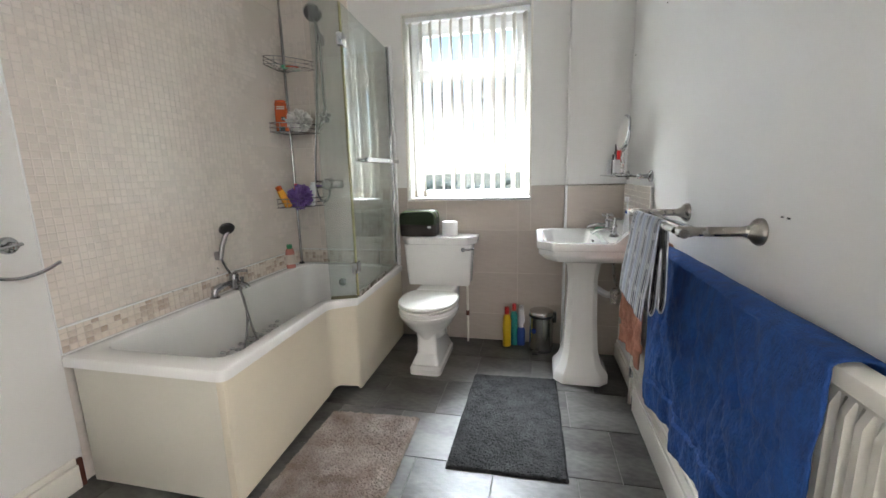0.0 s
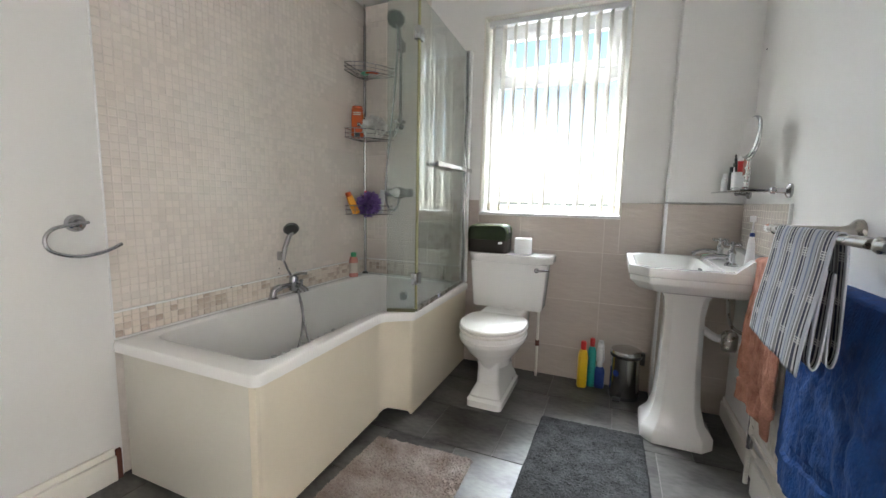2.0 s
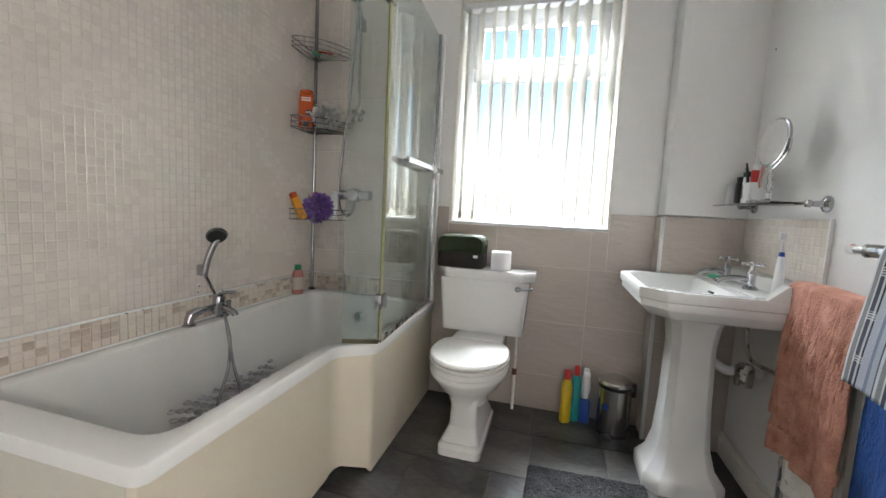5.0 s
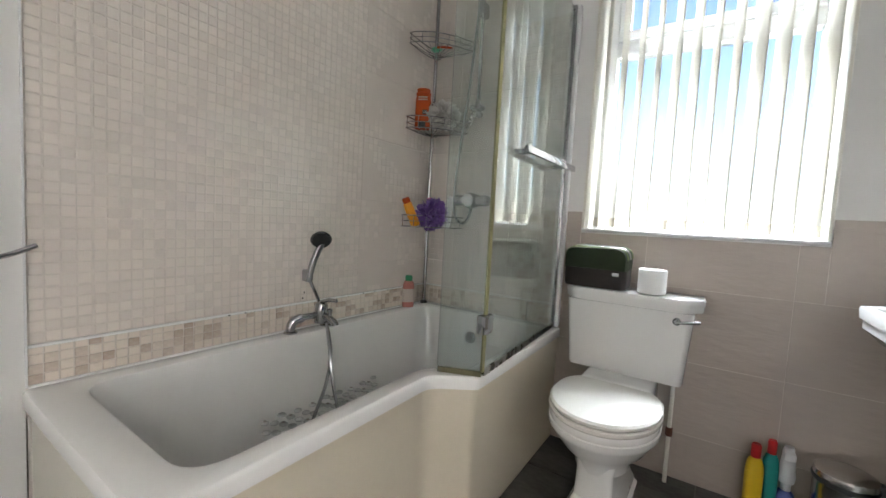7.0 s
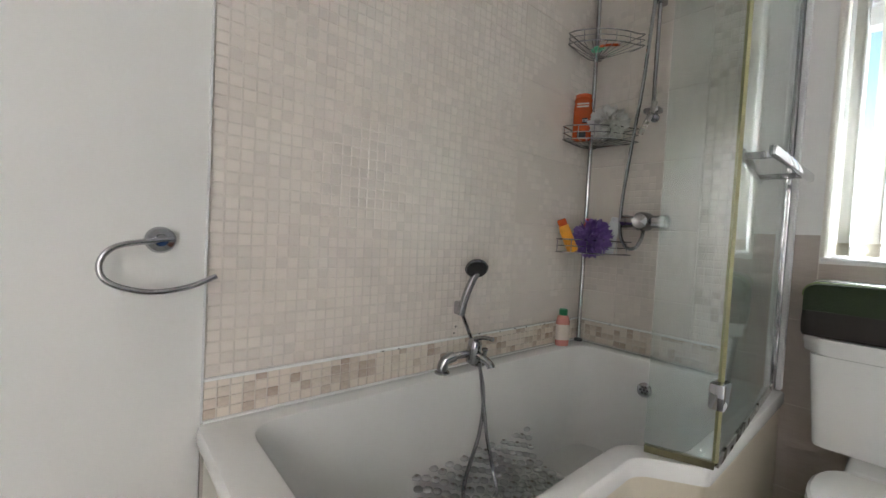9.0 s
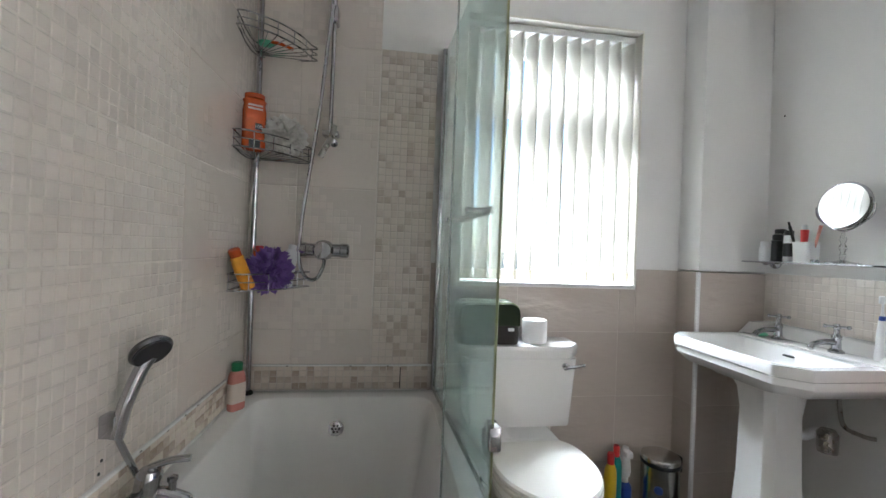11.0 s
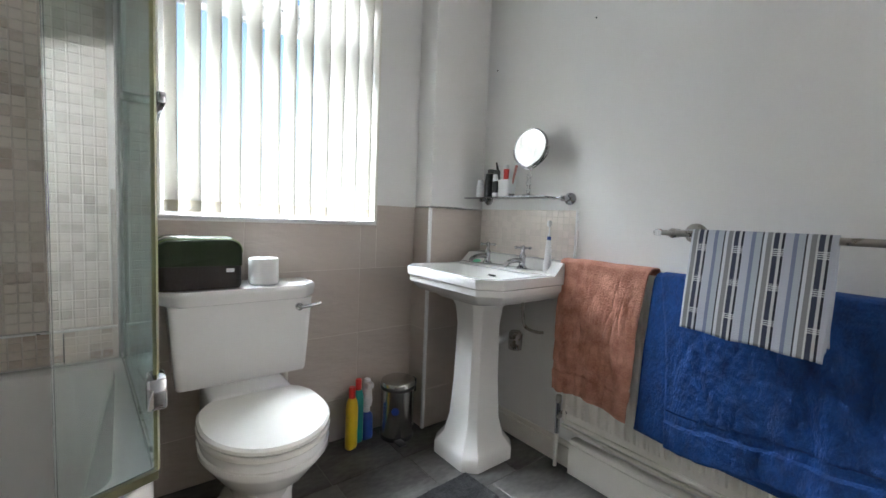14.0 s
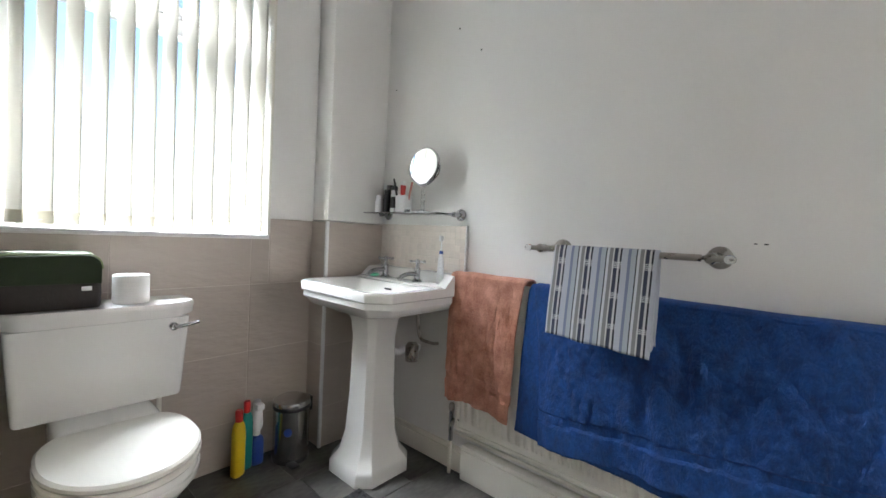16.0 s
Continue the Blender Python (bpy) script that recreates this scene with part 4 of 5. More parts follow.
part("bowl", loft([at_z(scaled(BO, 0.45, 0.45, bc), 0.715), at_z(scaled(BO, 0.82, 0.86, bc), 0.745), at_z(scaled(BO, 0.93, 0.95, bc), 0.775), at_z(scaled(BO, 0.955, 0.965, bc), 0.782), at_z(scaled(BO, 0.955, 0.965, bc), 0.805), at_z(scaled(BO, 0.985, 0.99, bc), 0.81), at_z(scaled(BO, 0.995, bc and 0.995, bc), 0.838), at_z(scaled(BO, 0.985, 0.985, bc), 0.846),
                   at_z(between(BI, BO, 0.15), 0.846), at_z(BI, 0.841), at_z(between(BI, deep, 0.35), 0.79), at_z(between(BI, deep, 0.75), 0.735), at_z(deep, 0.72)]), PORC, ba)
up = bmesh.new()
prof = [(-0.157, 0.846), (-0.159, 0.9), (-0.2, 0.904), (-0.26, 0.898), (-0.4, 0.9), (-0.45, 0.895), (-0.5, 0.9), (-0.64, 0.898), (-0.7, 0.904), (-0.741, 0.9), (-0.743, 0.846)]
wing = [0.06 if abs(y + 0.45) > 0.22 else 0.0 for y, z in prof]
loft([[Vector((2.235 - w_, y, 0.8462)) for (y, z), w_ in zip(prof, wing)], [Vector((2.27 - w_ * 0.7, y, z - 0.004)) for (y, z), w_ in zip(prof, wing)]] + [[Vector((x, y, z)) for y, z in prof] for x in (2.285, 2.318)] + [[Vector((2.319, y, 0.8462)) for y, z in prof]], False, False, up, False)
part("upstand", up, PORC, ba, "raised shaped ceramic upstand")
part("tap_ledge", box(2.145, 2.285, -0.72, -0.18, 0.842, 0.853, 0.005), PORC, ba)


def octo(cx, cy, hx, hy, ch):
    return rounded([(cx - hx, cy - hy + ch), (cx - hx + ch, cy - hy), (cx + hx - ch, cy - hy), (cx + hx, cy - hy + ch), (cx + hx, cy + hy - ch), (cx + hx - ch, cy + hy), (cx - hx + ch, cy + hy), (cx - hx, cy + hy - ch)], 0.008, 2)


PCX, PCY = 2.06, -0.43
part("pedestal", loft([at_z(octo(PCX, PCY, 0.15, 0.145, 0.05), 0), at_z(octo(PCX, PCY, 0.15, 0.145, 0.05), 0.05), at_z(octo(PCX, PCY, 0.14, 0.135, 0.046), 0.065), at_z(octo(PCX, PCY, 0.115, 0.11, 0.038), 0.1), at_z(octo(PCX, PCY, 0.095, 0.092, 0.03), 0.18), at_z(octo(PCX, PCY, 0.085, 0.083, 0.028), 0.35), at_z(octo(PCX, PCY, 0.08, 0.078, 0.026), 0.6), at_z(octo(PCX, PCY, 0.09, 0.088, 0.03), 0.68), at_z(octo(PCX, PCY, 0.115, 0.11, 0.036), 0.73)]), PORC, ba, "flared octagonal ceramic pedestal")
part("waste", lathe([(0.022, 0), (0.022, 0.003), (0.012, 0.004), (0, 0.003)], Matrix.Translation((1.99, -0.45, 0.7205)), 18), CHROME, ba)
part("overflow_slot", box(2.1, 2.112, -0.475, -0.435, 0.812, 0.82, 0.003), DARK, ba)
part("trap", tube([(2.12, -0.43, 0.55), (2.2, -0.43, 0.5), (2.25, -0.45, 0.52), (2.29, -0.5, 0.52)], 0.018), WHITE, ba)
part("trap_body", lathe([(0.03, 0), (0.032, 0.02), (0.032, 0.07), (0.022, 0.085)], Matrix.Translation((2.235, -0.5, 0.47)), 20), NICKEL, ba)
part("supply_pipe", tube([(2.2, -0.56, 0.72), (2.22, -0.56, 0.6), (2.29, -0.57, 0.56), (2.31, -0.6, 0.56)], 0.0075), NICKEL, ba)
for y in (-0.325, -0.545):
    tp = thing("basin_tap", (2.2, y, 0.853), "chrome pillar basin tap with crosshead handle", "tap", "basin taps")
    part("body", lathe([(0.024, 0), (0.024, 0.006), (0.015, 0.014), (0.013, 0.045), (0.016, 0.05), (0.015, 0.06), (0.009, 0.068), (0.008, 0.085)], Matrix.Translation((2.2, y, 0.853)), 20), CHROME, tp)
    part("spout", tube([(2.2, y, 0.888), (2.15, y, 0.892), (2.105, y, 0.882), (2.09, y, 0.868)], 0.0105), CHROME, tp)
    hx = lathe([(0.009, 0), (0.011, 0.01), (0.008, 0.02), (0, 0.022)], Matrix.Translation((2.2, y, 0.936)), 16)
    for k in range(4):
        a = math.pi / 4 + k * math.pi / 2
        d = Vector((math.cos(a), math.sin(a), 0))
        rod(Vector((2.2, y, 0.946)), Vector((2.2, y, 0.946)) + d * 0.03, 0.0045, 8, hx)
        ball(Vector((2.2, y, 0.946)) + d * 0.032, 0.0075, 2, bm=hx)
    part("crosshead", hx, CHROME, tp)
single("soap", ball((2.17, -0.275, 0.862), (0.03, 0.022, 0.009)), SOAP, "green soap bar on the basin ledge", "soap")
eb = thing("electric_toothbrush", (2.235, -0.655, 0.853), "white electric toothbrush standing on the basin", "toothbrush")
mE = Matrix.Translation((2.235, -0.655, 0.853))
part("handle", lathe([(0.017, 0), (0.018, 0.006), (0.015, 0.05), (0.013, 0.1), (0.009, 0.135)], mE, 20), WHITE, eb)
part("collar", lathe([(0.009, 0.1352), (0.008, 0.15)], mE, 14), NAVY, eb)
part("neck", lathe([(0.006, 0.1505), (0.0035, 0.165), (0.003, 0.2)], mE, 10), WHITE, eb)
part("brush_head", box(2.222, 2.242, -0.66, -0.65, 1.045, 1.07, 0.003), WHITE, eb)

# ---- glass shelf ----
gs = thing("glass_shelf", (2.24, -0.42, 1.165), "glass bathroom shelf on chrome rail brackets", "shelf")
part("plate", box(2.175, 2.296, -0.66, -0.17, 1.166, 1.173, 0.002), FROST, gs, "clear green-edged glass plate")
for y in (-0.685, -0.185):
    br = part("bracket", lathe([(0.027, 0), (0.027, 0.008), (0.02, 0.014), (0.011, 0.018), (0.009, 0.045), (0.013, 0.05), (0.012, 0.062), (0, 0.066)], aim((RX, y, 1.168), (-1, 0, 0)), 24), CHROME, gs)
    part("clamp", rod((2.265, y, 1.168), (2.265, y + (0.045 if y < -0.4 else -0.02), 1.168), 0.0055), CHROME, br)
part("rail", rod((2.175, -0.665, 1.17), (2.175, -0.165, 1.17), 0.003), CHROME, gs)
mr = thing("shaving_mirror", (2.225, -0.535, 1.174), "round tilting shaving mirror on a chrome stand", "mirror")
part("base", lathe([(0.05, 0), (0.05, 0.004), (0.02, 0.01), (0.008, 0.014)], Matrix.Translation((2.225, -0.535, 1.1735)), 28), CHROME, mr)
part("stem", lathe([(0.005, 0.012), (0.011, 0.03), (0.006, 0.042), (0.013, 0.058), (0.006, 0.074), (0.012, 0.09), (0.005, 0.105), (0.005, 0.125)], Matrix.Translation((2.225, -0.535, 1.174)), 18), CRYST, mr, "clear acrylic beaded stem")
mm = aim((2.225, -0.535, 1.388), (-1.0, -0.09, 0.1))
part("frame", lathe([(0.08, -0.006), (0.086, -0.004), (0.086, 0.004), (0.08, 0.0062)], mm, 40), CHROME, mr)
part("glass", lathe([(0.079, 0.006), (0.079, 0.0085), (0, 0.0087)], mm, 40), MIRROR, mr)
yk = mm.to_3x3() @ Vector((1, 0, 0))
yk = Vector((yk.x, yk.y, 0)).normalized()
part("yoke", tube([Vector((2.225, -0.535, 1.388)) + yk * 0.091, Vector((2.225, -0.535, 1.34)) + yk * 0.078, Vector((2.225, -0.535, 1.295)), Vector((2.225, -0.535, 1.34)) - yk * 0.078, Vector((2.225, -0.535, 1.388)) - yk * 0.091], 0.0035, 8), CHROME, mr)
cup = thing("toothbrush_cup", (2.235, -0.395, 1.174), "white square cup holding toothpaste and brushes", "cup")
co_ = rect(2.205, 2.265, -0.43, -0.36, 0.012)
ci_ = scaled(co_, 0.9)
part("cup_body", loft([at_z(scaled(co_, 0.92), 1.174), at_z(co_, 1.255), at_z(ci_, 1.255), at_z(scaled(ci_, 0.92), 1.18)]), WHITE, cup)


def stick(name, a, b, w, material, label, tip):
    t = thing(name, a, label, "toothbrush" if "brush" in name else "tube")
    part("body", rod(a, b, w * 0.6, 12, None, w), material, t)
    part("cap", rod(b, Vector(b) + (Vector(b) - Vector(a)).normalized() * 0.02, w * 0.7, 12), tip, t)


stick("toothpaste_tube", (2.235, -0.385, 1.182), (2.235, -0.388, 1.305), 0.014, RED, "red toothpaste tube in the cup", WHITE)
stick("toothbrush", (2.23, -0.372, 1.182), (2.225, -0.335, 1.32), 0.006, BLACK, "black toothbrush leaning in the cup", BLACK)
stick("toothbrush", (2.24, -0.41, 1.182), (2.235, -0.45, 1.32), 0.006, PINK, "pink toothbrush leaning in the cup", WHITE)
bottle("cream_tube", 2.235, -0.325, 1.174, 0.04, 0.028, 0.13, WHITE, BLACK, "white cream tube with black print", 80, 0, 0.02, 0.8, BLACK)
bottle("black_spray", 2.235, -0.275, 1.174, 0.04, 0.04, 0.115, BLACK, BLACK, "black spray can on the glass shelf", 0, 0, 0.025, 0.9)
bottle("white_jar", 2.215, -0.235, 1.174, 0.036, 0.036, 0.085, WHITE, WHITE, "small white bottle on the glass shelf", 0, 0, 0.02, 0.8)
bottle("grey_jar", 2.265, -0.26, 1.174, 0.05, 0.04, 0.14, NICKEL, BLACK, "grey bottle behind the spray can", 0, 0, 0.02, 0.8)
bottle("glass_bottle", 2.205, -0.455, 1.174, 0.03, 0.02, 0.012, CHROME, CHROME, "small chrome trinket on the glass shelf", 0, 0, 0.004, 0.9)

# ---- radiator ----
RF, RY0, RY1, RZ0, RZ1 = 2.268, -2.21, -0.755, 0.212, 0.883
ra = thing("radiator", (2.26, -1.46, RZ0), "white steel panel radiator with vertical flutes", "radiator")
pb = bmesh.new()
ys, prof = [], []
y = RY0 + 0.012
while y < RY1 - 0.02:
    for dy, dx in ((0, 0.011), (0.009, 0.011), (0.015, 0.0), (0.03, 0.0)):
        prof.append((y + dy, RF + dx))
    y += 0.0363
prof.append((RY1 - 0.012, RF + 0.011))
zs = [(RZ0 + 0.012, 0.012), (RZ0 + 0.045, 0.012), (RZ0 + 0.07, 0.0), (RZ1 - 0.07, 0.0), (RZ1 - 0.045, 0.012), (RZ1 - 0.014, 0.012)]
loft([[(max(x, RF + 0.011) if dx else x, yy, z) for yy, x in prof] for z, dx in zs], False, False, pb, False)
part("front_panel", pb, GLOSS, ra, "white fluted steel front panel")
part("back_panel", box(RF + 0.018, RF + 0.05, RY0 + 0.01, RY1 - 0.01, RZ0 + 0.01, RZ1 - 0.015, 0.006), GLOSS, ra)
part("top_cover", box(RF - 0.006, RF + 0.044, RY0 - 0.004, RY1 + 0.004, RZ1 - 0.03, RZ1 + 0.004, 0.006), GLOSS, ra)
for y0, y1 in ((RY0 - 0.004, RY0 + 0.01), (RY1 - 0.01, RY1 + 0.004)):
    part("end_cover", box(RF, RF + 0.058, y0, y1, RZ0 + 0.01, RZ1 - 0.032, 0.004), GLOSS, ra)
part("bottom_seam", box(RF + 0.004, RF + 0.03, RY0, RY1, RZ0, RZ0 + 0.02, 0.008), GLOSS, ra)
for y in (RY0 + 0.2, RY1 - 0.25):
    part("bracket", box(RF + 0.052, RX, y - 0.02, y + 0.02, RZ0 + 0.1, RZ1 - 0.1, 0.002), GLOSS, ra)
for y, nm in ((RY1 + 0.035, "valve"), (RY0 - 0.03, "lockshield_valve")):
    v = part(nm, rod((2.285, y, 0.15), (2.285, y, 0.285), 0.011), CHROME, ra)
    part("valve_cap", lathe([(0.012, 0), (0.014, 0.006), (0.012, 0.03), (0.006, 0.034)], Matrix.Translation((2.285, y, 0.287)), 14), WHITE if y < -1 else NICKEL, v)
    part("valve_nut", rod((2.285, y, 0.222), (2.285, y + (-0.045 if y > -1 else 0.04), 0.268), 0.013, 6), NICKEL, v)
    part("tail_pipe", rod((2.285, y, 0.0), (2.285, y, 0.15), 0.0085), GLOSS, v)
part("feed_pipe", rod((2.31, RY0, 0.18), (2.31, RY1 + 0.03, 0.18), 0.008), GLOSS, ra)

# ---- towels ----


def drape(name, y0, y1, zf0, zf1, zb0, zb1, xt, xf, xb, zt, material, label, amp, thick, seed, hem=0.0, skew0=0.0, skew1=0.0, mid=0.0, crease=0.0):
    """Cloth over a rail: front bottom heights at both ends, back likewise."""
    ny, nz = 130, 110
    rows = []
    for i in range(ny + 1):
        u = i / ny
        row = []
        a, bk = zf0 + (zf1 - zf0) * u + mid * math.sin(math.pi * u), zb0 + (zb1 - zb0) * u
        for j in range(nz + 1):
            s = j / nz
            if s < 0.62:
                q = s / 0.62
                z = a + (zt - a) * q
                fold = (1 - q) ** 0.7
                wv = noise.noise((u * 5 + seed, q * 0.9, seed)) + 0.5 * noise.noise((u * 15 + seed, q * 1.5, seed + 4))
                x = xf - amp * fold * (0.55 + wv) - amp * 0.2 * noise.noise(((u + 0.35 * q) * 14, q * 2.2, seed + 9)) - 0.003 * abs(noise.noise((u * 40, z * 24, seed)))
                yy = y0 + (y1 - y0) * u + fold * (skew0 * (1 - u) + skew1 * u) + 0.006 * noise.noise((q * 4, u * 3, seed))
                if crease:
                    lift = min(1, 3 * (1 - q)) * min(1, 0.4 + q) * min(1, 9 * u, 9 * (1 - u))
                    x -= crease * lift * (abs(noise.noise((u * 11 + q * 2.5, q * 1.6, seed + 21))) + 0.6 * abs(noise.noise((u * 23 - q * 3, q * 3.2, seed + 31))) + 0.25 * noise.noise((u * 60, q * 30, seed)))
                if hem:
                    x += 0.008 * (1 if abs(z - a - hem) < 0.02 else 0)
            elif s < 0.72:
                ang = (s - 0.62) / 0.1 * math.pi
                c = (xf + xb) / 2
                x, z = c - (xb - xf) / 2 * math.cos(ang) - 0.002, zt + 0.012 * math.sin(ang)
                yy = y0 + (y1 - y0) * u
            else:
                q = (s - 0.72) / 0.28
                x, z = xb, zt + (bk - zt) * q
                yy = y0 + (y1 - y0) * u
            z += 0.004 * noise.noise((u * 6, seed, s))
            row.append((x, yy, z))
        rows.append(row)
    o = single(name, loft(rows, False, False, closed=False), material, label, "towel")
    so = o.modifiers.new("thickness", "SOLIDIFY")
    so.thickness, so.offset = thick, 1
    return o


drape("bath_towel", -1.12, -2.105, 0.325, 0.415, 0.45, 0.45, 2.25, 2.248, 2.318, 0.891, BLUE, "royal blue terry bath towel over the radiator", 0.042, 0.006, 3.1, 0.11, -0.06, -0.01, -0.01, 0.026)
drape("bath_towel_under", -1.10, -2.0, 0.33, 0.29, 0.5, 0.5, 2.25, 2.256, 2.3145, 0.8865, BLUE, "second royal blue terry towel layer beneath", 0.005, 0.005, 8.3, 0.0, 0.035, 0.02).name = "bath_towel"
drape("hand_towel", -0.72, -1.085, 0.36, 0.345, 0.5, 0.5, 2.25, 2.244, 2.318, 0.9, PEACH, "peach terry hand towel over the radiator", 0.02, 0.007, 5.7, 0.1, 0.005, 0.05, 0.02, 0.014)
BARX, BARZ = 2.145, 1.045


def folded_towel(y0, y1, seed):
    """A towel folded lengthwise and hung over the rail: an outer layer and two inner loops."""
    top = BARZ + 0.0125
    run = [(-0.045, 0.772), (-0.038, 0.85), (-0.02, 0.97), (-0.0125, 1.03), (-0.006, top - 0.002), (0.0, top), (0.006, top - 0.002), (0.0125, 1.03), (0.016, 0.95), (0.02, 0.84),
           (0.016, 0.805), (0.008, 0.8), (0.003, 0.815), (0.001, 0.9), (-0.001, 0.98), (-0.004, 0.9), (-0.008, 0.82), (-0.014, 0.792), (-0.022, 0.79), (-0.027, 0.81), (-0.022, 0.9), (-0.015, 0.985)]
    path = smooth_path([Vector((x, 0, z)) for x, z in run], 6)
    ny, rows = 60, []
    for i in range(ny + 1):
        u = i / ny
        row = []
        for k, p in enumerate(path):
            low = max(0.0, min(1.0, (1.03 - p.z) / 0.25))
            x = BARX + p.x + low * 0.006 * noise.noise((u * 5, k * 0.02, seed)) - low * 0.003 * noise.noise((u * 14, p.z * 4, seed + 5))
            row.append((x, y0 + (y1 - y0) * u + low * 0.006 * noise.noise((k * 0.08, u, seed)), p.z - low * (0.018 * u + 0.006 * noise.noise((u * 4, k * 0.03, seed + 2)))))
        rows.append(row)
    o = single("striped_towel", loft(rows, False, False, closed=False), STRIPED, "folded grey and navy striped cotton towel on the rail", "towel")
    so = o.modifiers.new("thickness", "SOLIDIFY")
    so.thickness, so.offset = 0.0032, 0


folded_towel(-1.245, -1.56, 2.2)
tr2 = thing("towel_rail", (RX, -1.44, BARZ), "brushed nickel towel rail with clear finials", "towel rail")
part("bar", rod((BARX, -1.66, BARZ), (BARX, -1.2, BARZ), 0.0098), NICKEL, tr2)
part("bar", rod((BARX + 0.055, -1.68, BARZ), (BARX + 0.055, -1.185, BARZ), 0.006), CHROME, tr2, "slim polished back bar")
for y in (-1.185, -1.68):
    pp = part("post", lathe([(0.034, 0), (0.034, 0.008), (0.03, 0.014), (0.018, 0.024), (0.013, 0.04), (0.012, 0.15), (0.015, 0.155), (0.015, 0.185), (0.011, 0.19), (0, 0.192)], aim((RX, y, BARZ), (-1, 0, 0)), 26), NICKEL, tr2)
    s = 1 if y > -1.4 else -1
    part("collar", rod((BARX, y - s * 0.0, BARZ), (BARX, y + s * 0.03, BARZ), 0.0085), NICKEL, pp)
    part("finial", ball((BARX, y + s * 0.042, BARZ), (0.012, 0.015, 0.012)), CRYST, pp, "clear finial")
single("screw_holes", box(RX - 0.002, RX + 0.001, -1.79, -1.78, 1.088, 1.092, bm=box(RX - 0.002, RX + 0.001, -1.765, -1.757, 1.089, 1.092)), DARK, "two old dark screw holes in the wall", "wall marks")

for k, (x, y, z) in enumerate(((RX, -0.62, 2.03), (RX, -0.75, 1.9), (RX, -0.2, 1.83))):
    single("wall_mark", lathe([(0.004, 0), (0.003, 0.002), (0, 0.002)], aim((x, y, z), (-1, 0, 0)), 8), DARK, "small dark chip in the painted wall", "wall mark")
# dark mould spots along the sealant
rm = random.Random(9)
for k in range(9):
    y = rm.uniform(-1.3, -0.2)
    single("mould_spot", ball((0.0118, y, 0.657 + rm.uniform(-0.003, 0.003)), (0.0012, rm.uniform(0.003, 0.009), 0.0022), 1), DARK, "dark mould spot on the white sealant", "mould spot")
for x in (0.18, 0.44, 0.6):
    single("mould_spot", ball((x, -0.0242, 0.655), (0.006, 0.001, 0.0022), 1), DARK, "dark mould spot on the white sealant", "mould spot")
single("open_joint", box(0.653, 0.657, -0.0205, -0.0185, RIM + 0.004, 0.648), DARK, "open dark joint in the mosaic border", "joint gap")
for z, y in ((0.70, -0.863), (0.675, -0.87)):
    single("screw_hole", lathe([(0.004, 0), (0.003, 0.002), (0, 0.002)], aim((0.0, y, z), (1, 0, 0)), 8), DARK, "old dark screw hole in the tiles", "screw hole")

# ---- rugs ----


def rug(name, corners, h, material, label, seed, shag):
    a, b2, c, d = (Vector((*p, 0)) for p in corners)
    nu, nv = 110, 170
    r = random.Random(seed)
    rows = []
    for i in range(nu + 1):
        u = i / nu
        row = []
        for j in range(nv + 1):
            v = j / nv
            p = a.lerp(b2, u).lerp(d.lerp(c, u), v)
            edge = min(u * nu, (1 - u) * nu, v * nv, (1 - v) * nv)
            z = h * min(1, 0.15 + edge / 2) + (r.uniform(-1, 1) * shag + 0.002 * noise.noise(p * 9)) * min(1, edge / 2)
            w2 = 0.004 * noise.noise((p.x * 6, p.y * 6, seed))
            row.append((p.x + w2 + r.uniform(-1, 1) * shag * 0.6, p.y + w2 + r.uniform(-1, 1) * shag * 0.6, max(0.001, z)))
        rows.append(row)
    return single(name, loft(rows, False, False, closed=False), material, label, "rug")


rug("bath_rug", ((1.449, -0.56), (1.925, -0.54), (1.935, -1.358), (1.44, -1.365)), 0.014, RUGD, "charcoal grey pile bath rug on the floor", 1, 0.0028)
rug("bath_mat_rug", ((0.785, -1.075), (1.245, -1.055), (1.25, -1.70), (0.775, -1.72)), 0.017, RUGL, "taupe tufted bath rug beside the bath", 2, 0.005)

# ---- tiles ----


def piece_mesh(name, w, h, t, material, bev=0.0016):
    """A tile facing local +z, centred, with sloping edges."""
    b = bmesh.new()
    lo = [(-w / 2, -h / 2, -t), (w / 2, -h / 2, -t), (w / 2, h / 2, -t), (-w / 2, h / 2, -t)]
    up = [(x * (1 - 2 * bev / w), y * (1 - 2 * bev / h), 0) for x, y, _ in lo]
    mid_ = [(x, y, -bev * 0.7) for x, y, _ in lo]
    loft([lo, mid_, up], False, True, b)
    me = bpy.data.meshes.new(name)
    bmesh.ops.recalc_face_normals(b, faces=b.faces)
    b.to_mesh(me)
    b.free()
    me.materials.append(material)
    return me


TO_WEST = Matrix(((0, 0, 1, 0), (1, 0, 0, 0), (0, 1, 0, 0), (0, 0, 0, 1)))   # local x along +y, local y up, faces +x
TO_NORTH = Matrix(((1, 0, 0, 0), (0, 0, -1, 0), (0, 1, 0, 0), (0, 0, 0, 1)))  # local x along +x, local y up, faces -y
TO_EAST = Matrix(((0, 0, -1, 0), (-1, 0, 0, 0), (0, 1, 0, 0), (0, 0, 0, 1)))


def place(me, name, m, parent):
    o = new(name, me)
    o.parent = parent
    o.matrix_basis = m
    return o


